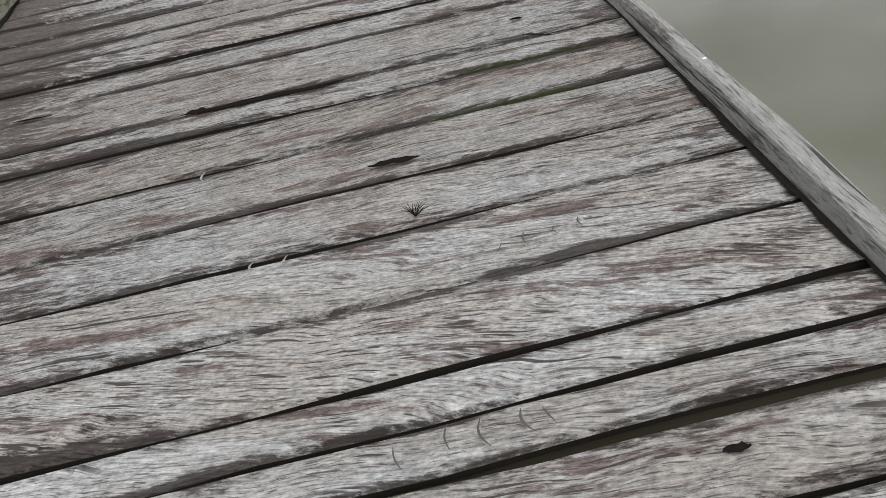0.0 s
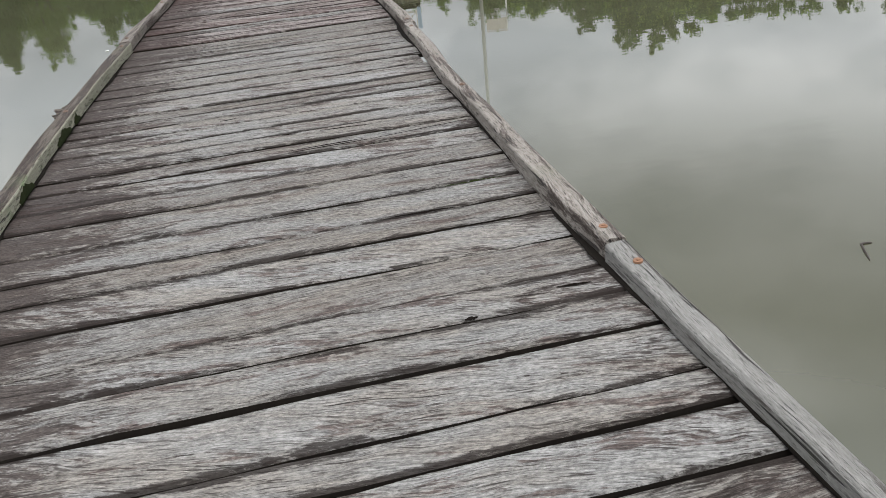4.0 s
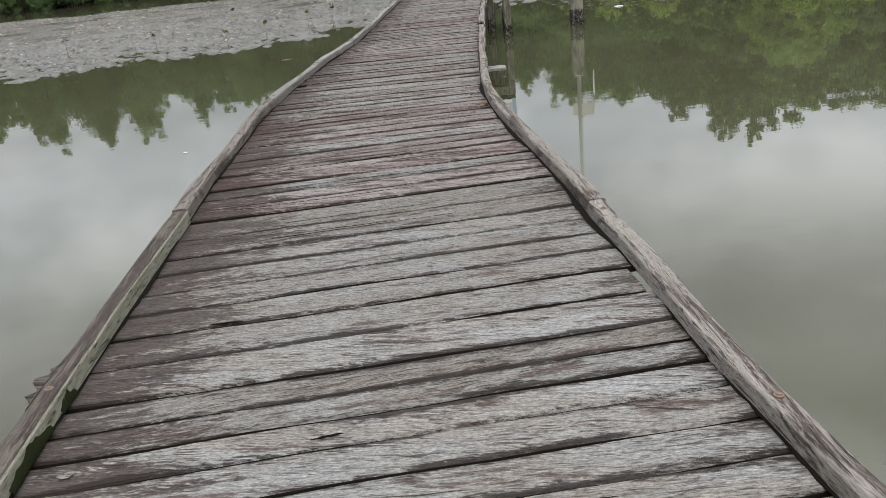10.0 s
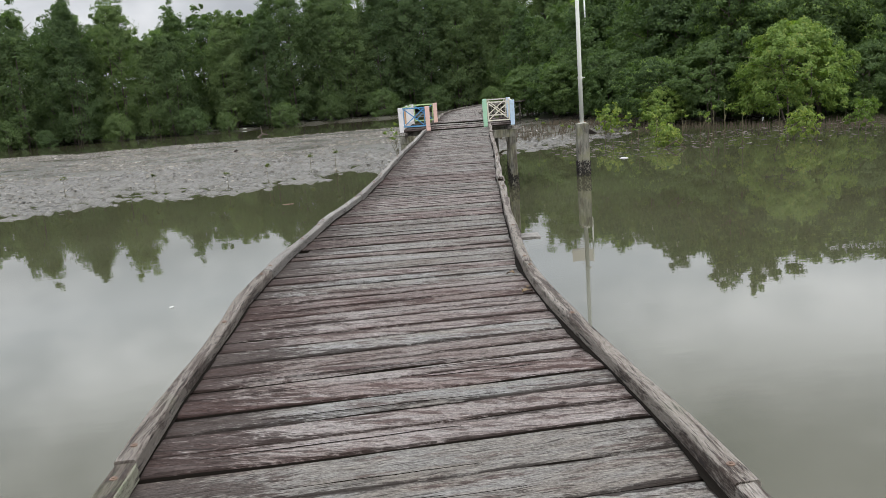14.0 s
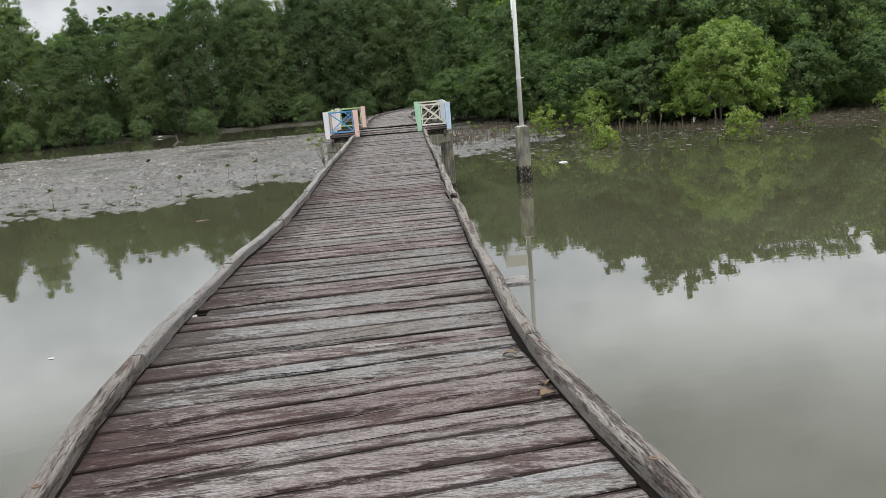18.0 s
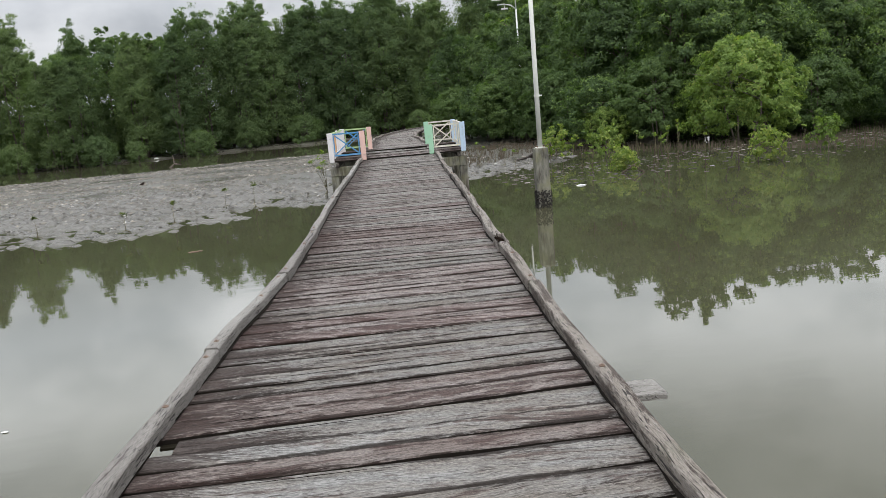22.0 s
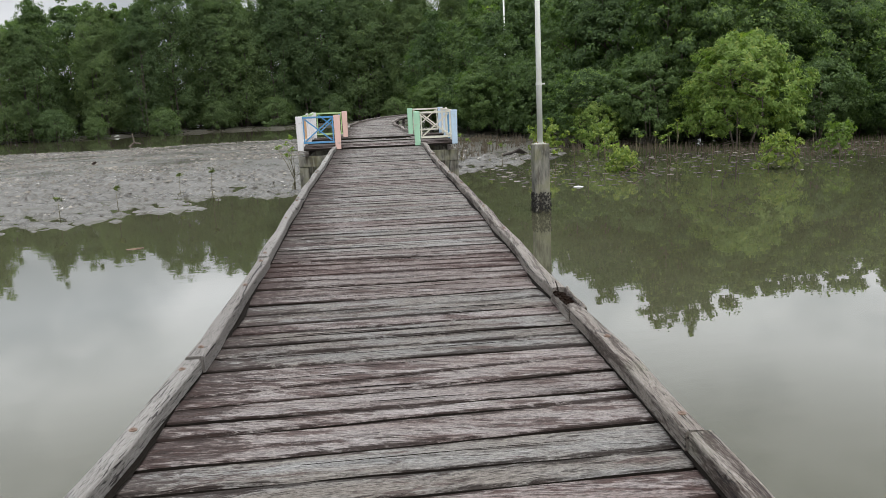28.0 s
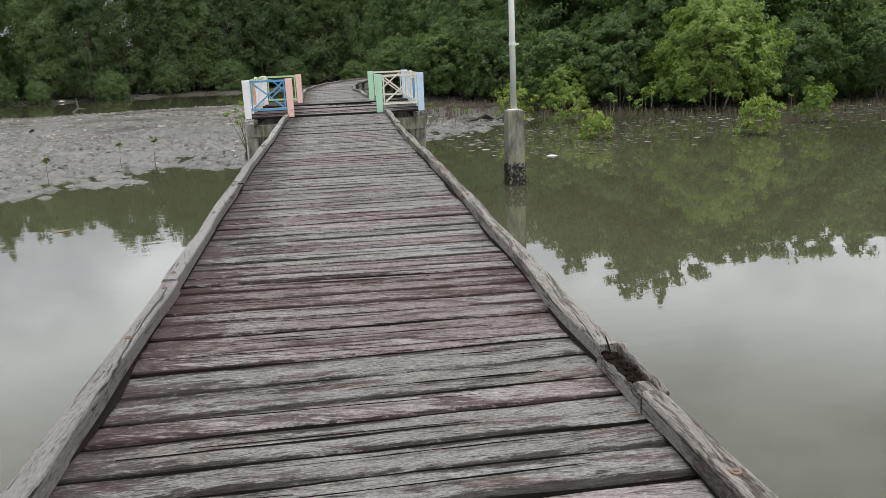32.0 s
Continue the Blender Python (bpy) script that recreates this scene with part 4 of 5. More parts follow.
def gouges():
    """Long splits and knot holes: (start, end, width)."""
    rng = random.Random(14)
    for (x0, y0), (x1, y1), w in (((-0.47, 2.558), (0.10, 2.543), 0.040), ((-0.45, 2.572), (-0.38, 2.565), 0.042), ((0.12, 1.938), (0.27, 1.933), 0.034), ((0.61, 0.754), (0.66, 0.751), 0.018),
                                  ((-1.12, 2.833), (-0.97, 2.818), 0.014), ((-0.08, 6.78), (0.37, 6.79), 0.016), ((0.33, 5.62), (0.63, 5.61), 0.018),
                                  ((-0.04, 6.75), (0.42, 6.765), 0.016), ((0.38, 6.76), (1.02, 6.83), 0.010), ((-0.09, 7.09), (0.0, 7.085), 0.014), ((0.14, 7.07), (0.46, 7.04), 0.012),
                                  ((-0.97, 8.70), (-0.80, 8.69), 0.022), ((-0.47, 7.60), (-0.35, 7.61), 0.018), ((0.73, 2.733), (0.78, 2.725), 0.022), ((0.73, 2.587), (0.83, 2.523), 0.012),
                                  ((0.42, 4.65), (0.47, 4.655), 0.024), ((0.80, 4.745), (0.93, 4.735), 0.014), ((-0.33, 15.03), (0.25, 14.95), 0.010), ((-0.40, 13.94), (0.3, 13.80), 0.012)):
        n, d = 9, math.hypot(x1 - x0, y1 - y0)
        v, f = [], []
        for i in range(n):
            u = i / (n - 1)
            half = w / 2 * math.sin(math.pi * min(0.98, max(0.02, u))) ** 0.7 * rng.uniform(0.6, 1.2) + 0.0008
            mid = rng.uniform(-0.12, 0.12) * w
            v += [(u * d, mid - half, 0.0), (u * d, mid, -0.0015), (u * d, mid + half, 0.0)]
        for i in range(n - 1):
            f += [(i * 3, i * 3 + 3, i * 3 + 4, i * 3 + 1), (i * 3 + 1, i * 3 + 4, i * 3 + 5, i * 3 + 2)]
        part("split", (v, f), CRACK, boardwalk, at=Matrix.Translation((x0, y0, 0.0085)) @ Matrix.Rotation(math.atan2(y1 - y0, x1 - x0), 4, "Z"))


def long_splits():
    """Weathered splits running along the boards, one mesh each."""
    rng = random.Random(61)
    for a, b in zip(JOINTS, JOINTS[1:]):
        if a < 9.5 or a > 28 or rng.random() < 0.25:
            continue
        for _ in range(rng.choice((1, 1, 2))):
            y = rng.uniform(a + 0.05, b - 0.05)
            xl, xr = kerb_x(-1, y) + 0.12, kerb_x(1, y) - 0.12
            d = rng.uniform(0.35, 1.5)
            x0 = rng.uniform(xl, max(xl + 0.01, xr - d))
            w, n = rng.uniform(0.006, 0.016), 8
            v, f = [], []
            for i in range(n):
                u = i / (n - 1)
                half = w / 2 * math.sin(math.pi * min(0.97, max(0.03, u))) ** 0.6 * rng.uniform(0.35, 1.25) + 0.0008
                mid = rng.uniform(-0.3, 0.3) * w
                v += [(u * d, mid - half, 0.0), (u * d, mid, -0.0015), (u * d, mid + half, 0.0)]
            for i in range(n - 1):
                f += [(i * 3, i * 3 + 3, i * 3 + 4, i * 3 + 1), (i * 3 + 1, i * 3 + 4, i * 3 + 5, i * 3 + 2)]
            s, mx = skew(y), (xl + xr) / 2
            part("split", (v, f), CRACK, boardwalk, at=Matrix.Translation((x0, y + s * (x0 - mx), 0.0075)) @ Matrix.Rotation(math.atan(s) + rng.uniform(-0.02, 0.02), 4, "Z"))


def mark(x, y, tall, wide, lean, bow, mat=DEBRIS):
    """A thin bowed scar cut across a board's grain."""
    v, n = [], 9
    for i in range(n):
        u = i / (n - 1)
        cx = x + lean * (u - 0.5) - bow * math.sin(math.pi * u)
        half = wide / 2 * math.sin(math.pi * (0.06 + 0.88 * u)) ** 0.8
        yy = y + tall * (u - 0.5)
        v += [(cx - half, yy, 0.0085), (cx, yy, 0.0075), (cx + half, yy, 0.0085)]
    f = [(i * 3 + k, i * 3 + k + 1, i * 3 + k + 4, i * 3 + k + 3) for i in range(n - 1) for k in (0, 1)]
    part("scar", (v, f), mat, boardwalk)


def board_marks():
    """Curved scars and scuffs left on the boards, and a dry tuft caught in a joint."""
    for x, y, tall, wide, lean, bow in ((0.071, 0.905, 0.060, 0.0035, -0.010, 0.006), (0.169, 0.925, 0.062, 0.004, 0.006, 0.008), (0.236, 0.915, 0.068, 0.005, -0.006, 0.012),
                                        (0.316, 0.920, 0.058, 0.006, -0.010, 0.010), (0.357, 0.920, 0.042, 0.004, -0.014, 0.002), (0.451, 1.450, 0.040, 0.005, 0.004, 0.006),
                                        (0.528, 1.453, 0.036, 0.003, 0.0, 0.008), (0.590, 1.462, 0.040, 0.005, 0.0, 0.006), (0.385, 1.440, 0.040, 0.002, 0.020, -0.004)):
        mark(x, y, tall, wide, lean, bow)
    for x, y, tall in ((-0.120, 1.585, 0.045), (-0.206, 1.596, 0.030), (-0.36, 2.10, 0.05), (0.02, 3.26, 0.06)):
        mark(x, y, tall, 0.007, 0.006, 0.008, PALE_WOOD)
    rng, geos = random.Random(19), []
    for k in range(16):
        a = math.radians(rng.uniform(15, 165))
        d = rng.uniform(0.025, 0.055)
        geos.append(tube([(0, 0, 0), (math.cos(a) * d * 0.5, math.sin(a) * d * 0.4, 0.012), (math.cos(a) * d + rng.uniform(-0.01, 0.01), math.sin(a) * d, rng.uniform(0.008, 0.02))], [0.0016, 0.0011, 0.0006], 4))
    part("dry_tuft", moved(join(*geos), pose(0.215, 1.650, 0.002, 0, 0, -10)), KERB_DIRT_SHADE, boardwalk, "dry dark twiggy tuft caught in a joint")


def knot_hole(x, y, z, r):
    """A rotted knot: a dark dished oval with a raised lip."""
    v, f = [(0, 0, -0.004)], []
    for k, (q, h) in enumerate(((0.6, -0.002), (1.0, 0.002), (1.25, 0.0))):
        for i in range(10):
            a = i * 0.6283
            v.append((math.cos(a) * r * q * 1.5, math.sin(a) * r * q * (1 + 0.15 * math.sin(3 * a)), h))
    f = [(0, 1 + i, 1 + (i + 1) % 10) for i in range(10)]
    for k in (1, 11):
        f += [(k + i, k + 10 + i, k + 10 + (i + 1) % 10, k + (i + 1) % 10) for i in range(10)]
    part("knot_hole", (v, f), CRACK, boardwalk, at=pose(x, y, z, 0, 0, 78))


def lay_bearers():
    """Long bearers under the boards, cross heads and piles below."""
    for off in (0.12, 0.5, 0.88):
        pts = []
        for i in range(42):
            y = -4 + i * 40.2 / 41
            pts.append((kerb_x(-1, y) * (1 - off) + kerb_x(1, y) * off, y))
        v, f = [], []
        for x, y in pts:
            v += [(x - 0.05, y, -0.20), (x + 0.05, y, -0.20), (x + 0.05, y, -0.052), (x - 0.05, y, -0.052)]
        for i in range(41):
            f += [(i * 4 + k, i * 4 + (k + 1) % 4, i * 4 + 4 + (k + 1) % 4, i * 4 + 4 + k) for k in range(4)]
        f += [(3, 2, 1, 0), (164, 165, 166, 167)]
        part("stringer", (v, f), UNDER_WOOD, boardwalk)
    for y in (-2, 1.5, 5.5, 9.5, 13.5, 17.5, 21.5, 25.5, 29.5, 33.5):
        a, b = kerb_x(-1, y) + 0.12, kerb_x(1, y) - 0.12
        head = part("cross_head", block(a, b, y - 0.06, y + 0.06, -0.34, -0.203, 0.008), UNDER_WOOD, boardwalk)
        for x in (a + 0.15, b - 0.15):
            part("pile", tube([(x, y, W - 1.2), (x, y, -0.343)], [0.09, 0.085], 12), UNDER_WOOD, head, smooth=True)


# ---- boardwalk beyond the platform, bending into the wood ----
FAR_LINE = [(5.17, 41.42), (6.25, 48.0), (7.2, 54.0), (8.7, 61.0), (10.6, 68.0), (13.2, 75.5), (16.2, 81.5), (20.5, 86.5), (27.0, 91.0)]


def far_walk():
    rng = random.Random(31)
    ys = np.cumsum([0] + [math.dist(a, b) for a, b in zip(FAR_LINE, FAR_LINE[1:])])
    px, py = zip(*FAR_LINE)

    def spot(s):
        x, y = float(np.interp(s, ys, px)), float(np.interp(s, ys, py))
        x2, y2 = float(np.interp(s + 1.5, ys, px)), float(np.interp(s + 1.5, ys, py))
        d = Vector((x2 - x, y2 - y, 0)).normalized() if s < ys[-1] - 1.5 else Vector((0.8, 0.6, 0))
        return Vector((x, y, 0.10 - 0.010 * s)), d

    walkway = thing("far_boardwalk", pose(0, 0, 0), "grey timber boardwalk curving away into the mangroves", "boardwalk", kind="structure")
    s = 0.05
    while s < ys[-1] - 0.4:
        w = rng.uniform(0.2, 0.3)
        p, d = spot(s + w / 2)
        m = Matrix.Translation(p) @ Matrix.Rotation(math.atan2(-d.x, d.y), 4, "Z")
        half = 1.2 - 0.004 * s + rng.uniform(-0.03, 0.03)
        board = block(-half, half, -w / 2 + 0.014, w / 2 - 0.014, -0.04, rng.uniform(-0.010, 0.010), 0.005)
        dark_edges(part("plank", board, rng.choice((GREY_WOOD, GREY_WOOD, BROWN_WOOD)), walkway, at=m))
        s += w
    for side in (-1, 1):
        s = 0.2
        while s < ys[-1] - 4:
            pts = []
            for i in range(8):
                p, d = spot(s + i * 0.5)
                q = p + Vector((d.y, -d.x, 0)) * side * (1.15 - 0.004 * s + 0.05 * math.sin(s + i * 0.5))
                pts.append(q)
            geos = []
            for a, b in zip(pts, pts[1:]):
                e = b - a
                geos.append(moved(block(0, e.length + 0.01, -0.06, 0.06, 0.008, 0.10, 0.012), Matrix.Translation(a) @ Matrix.Rotation(math.atan2(e.y, e.x), 4, "Z")))
            part("kerb_beam", join(*geos), KERB_WOOD, walkway)
            s += 3.52
    for s in np.arange(2.0, ys[-1], 4.0):
        p, d = spot(float(s))
        for side in (-0.9, 0.9):
            q = p + Vector((d.y, -d.x, 0)) * side
            part("pile", tube([(q.x, q.y, W - 1), (q.x, q.y, p.z - 0.045)], [0.10, 0.09], 10), UNDER_WOOD, walkway, smooth=True)


# ---- rest platform beyond the boards ----
PLAT = pose(4.25, 36.45, 0, 0, 0, -10.7)
PZ = 0.12


def rest_platform():
    rng = random.Random(21)
    top = thing("rest_platform", PLAT, "raised timber rest platform on concrete beams and piles", "platform")
    y = 0.06
    while y < 5.0:
        b = min(y + rng.uniform(0.19, 0.28), 5.05)
        u0, u1 = -2.12 + rng.uniform(-0.03, 0.03), 2.12 + rng.uniform(-0.03, 0.03)
        pieces = [(u0, u1)]
        if 3.3 < y < 3.9:                       # two boards broken away
            pieces = [(u0, -0.22), (1.0, u1)]
        for p, q in pieces:
            geo, at = board_geo(y + 0.010, b - 0.010, 0, p, q, PZ + rng.uniform(-0.015, 0.02) + (0.03 if y > 3.8 else 0.0), 0.05, rng, 9)
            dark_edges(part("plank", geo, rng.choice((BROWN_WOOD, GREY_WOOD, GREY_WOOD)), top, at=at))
        y = b
    for u in (-1.9, -1.1, -0.35, 0.35, 1.1, 1.9):
        part("joist", block(u - 0.05, u + 0.05, 0.0, 5.0, -0.075, PZ - 0.065, 0.006), UNDER_WOOD, top)
    for v in (0.25, 2.5, 4.75):
        part("concrete_beam", block(-2.15, 2.15, v - 0.14, v + 0.14, -0.36, -0.078, 0.015), CONCRETE, top)
        for u in (-2.02, 2.02, -1.4, 1.4):
            if abs(u) < 2 and v < 1:
                continue
            pile = part("concrete_column", block(u - 0.125, u + 0.125, v - 0.125, v + 0.125, W - 1.2, -0.363, 0.02), CONCRETE, top)
            part("oyster_crust", crust(u, v, 0.13, 0.13, W - 0.1, W + 0.50, rng, 160), SHELL, pile, "dark oyster crust at the tide line", kind="stuff")


def crust(cx, cy, hx, hy, z0, z1, rng, count):
    """Oyster shells stuck round a square pile."""
    geos = []
    for _ in range(count):
        side, s = rng.randrange(4), rng.uniform(-1, 1)
        px, py = ((s * hx, -hy), (hx, s * hy), (s * hx, hy), (-hx, s * hy))[side]
        z = z0 + (z1 - z0) * rng.random() ** 1.3
        r = rng.uniform(0.03, 0.065)
        m = Matrix.Translation((cx + px, cy + py, z)) @ Euler((rng.uniform(0, 6), rng.uniform(0, 6), rng.uniform(0, 6))).to_matrix().to_4x4()
        geos.append(moved(([(-r, 0, 0), (0, -r * 0.7, 0.3 * r), (r * 1.1, 0, 0), (0, r * 0.7, 0.3 * r), (0, 0, r * 0.7), (0, 0, -r * 0.5)],
                           [(0, 1, 4), (1, 2, 4), (2, 3, 4), (3, 0, 4), (1, 0, 5), (2, 1, 5), (3, 2, 5), (0, 3, 5)]), m))
    return join(*geos)


def flat_bar(p, q, w=0.05, t=0.03):
    """A straight bar between two points, w across and t thick."""
    p, q = Vector(p), Vector(q)
    d = (q - p).normalized()
    up = Vector((0, 0, 1)) if abs(d.z) < 0.9 else Vector((1, 0, 0))
    s = d.cross(up).normalized()
    u = s.cross(d)
    v = []
    for e in (p, q):
        v += [tuple(e + a * s * t / 2 + b * u * w / 2) for a, b in ((-1, -1), (1, -1), (1, 1), (-1, 1))]
    return v, [(3, 2, 1, 0), (4, 5, 6, 7)] + [(k, (k + 1) % 4, 4 + (k + 1) % 4, 4 + k) for k in range(4)]


def railing(label, p, q, post_p, post_q, bars, brace):
    """A low railing between two wide board posts (either may be None), with two rails and a crossed brace; stands on the platform."""
    p, q = Vector((*p, 0)), Vector((*q, 0))
    d = (q - p).normalized()
    ang = math.degrees(math.atan2(d.y, d.x))
    rail = thing("railing", PLAT @ Matrix.Translation((p.x, p.y, PZ + 0.022)) @ pose(0, 0, 0, 0, 0, ang), label, "railing", "railings of the rest platform")
    span = (q - p).length
    for u, mat in ((0, post_p), (span, post_q)):
        if mat is not None:
            part("post", block(u - 0.085, u + 0.085, -0.03, 0.03, -0.06, 0.84, 0.008, 0.86), mat, rail)
    e = 0.092
    for k, z in enumerate((0.14, 0.80)):
        part("rail", flat_bar((e, 0, z), (span - e, 0, z), 0.046, 0.045), bars, rail)
    for u in (e + 0.024, span - e - 0.024):
        part("upright", flat_bar((u, 0, 0.17), (u, 0, 0.77), 0.03, 0.04), bars, rail)
    part("brace", flat_bar((e + 0.06, -0.012, 0.185), (span - e - 0.06, -0.012, 0.755), 0.034, 0.02), brace, rail)
    part("brace", flat_bar((e + 0.06, 0.012, 0.755), (span - e - 0.06, 0.012, 0.185), 0.034, 0.02), brace, rail)
    return rail


def side_rail(label, u, mats):
    """The long outer side: boards of several colours under one handrail."""
    rail = thing("railing", PLAT @ Matrix.Translation((u, 0.25, PZ + 0.022)), label, "railing", "railings of the rest platform")
    part("rail", flat_bar((0, 0.0, 0.80), (0, 4.5, 0.80), 0.055, 0.045), mats[0], rail)
    part("rail", flat_bar((0, 0.0, 0.14), (0, 4.5, 0.14), 0.055, 0.045), mats[1], rail)
    for k in range(1, 6):
        part("post", block(-0.03, 0.03, k * 0.78 - 0.09, k * 0.78 + 0.09, 0, 0.772 if k != 3 else 0.86, 0.006), mats[k % len(mats)], rail)


# ---- lamp on its footing ----
def lamp_post(m, footing_half, footing_top, pole_top, r0, label, crusted=True, arm=0.0):
    rng = random.Random(3)
    lamp = thing("street_lamp", m, label, "street lamp")
    h = footing_half
    foot = part("footing", block(-h, h, -h, h, -1.2, footing_top, 0.02), CONCRETE, lamp, "stained square concrete footing")
    if crusted:
        part("oyster_crust", crust(0, 0, h, h, -0.05, 0.60, rng, 520), SHELL, foot, "dark oyster crust at the tide line", kind="stuff")
    part("base_plate", block(-0.15, 0.15, -0.15, 0.15, footing_top + 0.003, footing_top + 0.022, 0.004), GALV, lamp)
    for a, b in ((-0.11, -0.11), (0.11, -0.11), (-0.11, 0.11), (0.11, 0.11)):
        part("bolt", tube([(a, b, footing_top + 0.022), (a, b, footing_top + 0.06)], [0.016, 0.016], 6), RUST, lamp)
    part("pole", tube([(0, 0, footing_top + 0.022), (0, 0, footing_top + 2.6), (0, 0, pole_top)], [r0, r0 * 0.93, r0 * 0.72], 20), GALV, lamp, smooth=True)
    part("band", tube([(0, 0, footing_top + 1.72), (0, 0, footing_top + 1.80)], [r0 * 1.12, r0 * 1.12], 16), GALV, lamp)
    part("bracket", block(r0, r0 + 0.10, -0.015, 0.015, footing_top + 1.74, footing_top + 1.78, 0.003), GALV, lamp)
    if arm:
        pts = [(0, 0, pole_top - 0.02), (-arm * 0.25, 0, pole_top + 0.32), (-arm * 0.6, 0, pole_top + 0.46), (-arm, 0, pole_top + 0.44)]
        part("arm", tube(pts, [r0 * 0.6] * 4, 10), GALV, lamp, smooth=True)
        part("lamp_head", block(-arm * 0.6 - 0.3, -arm * 0.6 + 0.25, -0.10, 0.10, pole_top + 0.04, pole_top + 0.15, 0.02), P_WHITE, lamp)
        part("lamp_hanger", tube([(-arm * 0.6, 0, pole_top + 0.13), (-arm * 0.6, 0, pole_top + 0.45)], [0.03, 0.03], 6), GALV, lamp)
        part("mast", tube([(0, 0, pole_top - 0.02), (0, 0, pole_top + 1.9)], [r0 * 0.7, r0 * 0.6], 10), GALV, lamp, smooth=True)
        for u0, u1 in ((-1.95, -0.78), (-0.76, 0.05)):
            part("solar_panel", moved(block(u0, u1, -0.02, 0.02, 0.0, 1.5, 0.006), pose(0, -0.15, pole_top + 0.78, -28)), PANEL_BACK, lamp, "beige backing of a tilted solar panel")
    return lamp


# ---- mangroves ----
def leaf_cloud(points, normals, size, rng, long=1.7, corners=4):
    """Pointed leaves at the points: folded four-cornered ones, or plain blades."""
    k = len(points)
    nrm = normals / np.linalg.norm(normals, axis=1, keepdims=True)
    t = np.cross(nrm, rng.normal(size=(k, 3)))
    t /= np.linalg.norm(t, axis=1, keepdims=True) + 1e-9
    b = np.cross(nrm, t)
    s = (size * rng.uniform(0.65, 1.35, k))[:, None]
    fold = nrm * s * 0.12
    if corners == 3:
        v = np.stack([points - t * s * long / 2 - b * s * 0.42, points + t * s * long / 2, points - t * s * long / 3 + b * s * 0.5], 1)
    else:
        v = np.stack([points - t * s * long / 2, points + b * s / 2 + fold, points + t * s * long / 2, points - b * s / 2 + fold], 1)
    return v.reshape(-1, 3), np.arange(corners * k).reshape(-1, corners)


def leaf_mesh(name, v, q, mat, lit_young=None, tips=None):
    me = bpy.data.meshes.new(name)
    me.vertices.add(len(v))
    me.vertices.foreach_set("co", v.astype(np.float32).ravel())
    me.loops.add(q.size)
    me.loops.foreach_set("vertex_index", q.astype(np.int32).ravel())
    me.polygons.add(len(q))
    me.polygons.foreach_set("loop_start", np.arange(0, q.size, q.shape[1], dtype=np.int32))
    me.polygons.foreach_set("loop_total", np.full(len(q), q.shape[1], dtype=np.int32))
    me.materials.append(mat)
    if lit_young is not None:
        me.materials.append(lit_young)
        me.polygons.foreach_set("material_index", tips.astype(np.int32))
    me.update(calc_edges=True)
    me.validate()
    return me


def crown(seed, height, radius, low, clumps, per, size, clump_r, point=0.0, shell=0.35, corners=4):
    """Leaves of an uneven crown: many leaf rosettes on a bulging outline, with gaps between; also which upward leaves
    take the paler lit colour.
    """
    rng = np.random.default_rng(seed)
    ph = rng.uniform(0, 6.28, 5)
    pts, nrm, tips = [], [], []
    tops = [(rng.uniform(0, 6.28), radius * rng.uniform(0.15, 0.6), rng.uniform(0.86, 1.0), rng.uniform(0.40, 0.60)) for _ in range(5)]
    for k in range(clumps):
        a = rng.uniform(0, 6.28)
        ox = oy = 0.0
        if point and k % 4 == 0:                  # several leading stems, each with its own thin top
            ta, tr, th, tw = tops[int(rng.integers(5))]
            ox, oy = math.cos(ta) * tr, math.sin(ta) * tr
            u = rng.random() ** 1.15
            z = height * (0.60 + (th - 0.60) * u)
            r = radius * tw * (1.0 - 0.78 * u) * (0.4 + 0.6 * rng.random()) * (1 + 0.35 * math.sin(3 * a + 14 * u + ph[3]))
        else:
            w = rng.random() ** 0.9
            z = low + (height * (0.87 if point else 1.0) - low) * w
            prof = math.sqrt(max(0.04, 1 - (1.72 * abs(w - 0.42)) ** 2)) if w > 0.42 else 0.80 + 0.48 * w
            bulge = 1 + 0.20 * math.sin(2 * a + ph[0] + 3 * w) + 0.15 * math.sin(5 * a + ph[1] + 9 * w) + 0.12 * math.sin(3 * a + ph[2] - 16 * w)
            r = radius * prof * bulge * (shell + (1 - shell) * math.sqrt(rng.random()))
        c = np.array([ox + r * math.cos(a), oy + r * math.sin(a), z + rng.normal() * 0.15])
        out = np.array([math.cos(a), math.sin(a), 0.35 + 0.5 * (z / height)])
        d = rng.normal(size=(per, 3)) + np.array([0.45 * math.cos(a), 0.45 * math.sin(a), 0.0])
        d[:, 2] = d[:, 2] * 0.9 + 0.25
        d /= np.linalg.norm(d, axis=1, keepdims=True)
        cr = clump_r * rng.uniform(0.55, 1.4) * (0.58 if point and z > 0.76 * height else 1.0)
        p = c + d * cr * (0.25 + 0.95 * rng.random((per, 1)) ** 0.8) * np.array([1.08, 1.08, 0.9])
        pts.append(p)
        nrm.append(d * 0.5 + out * 0.75 + rng.normal(size=(per, 3)) * 0.5)
        # upward leaves turn paler, as new growth and as painted top light
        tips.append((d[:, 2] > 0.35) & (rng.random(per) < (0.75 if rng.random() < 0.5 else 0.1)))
    v, q = leaf_cloud(np.concatenate(pts), np.concatenate(nrm), size, rng, corners=corners)
    return v, q, np.concatenate(tips)


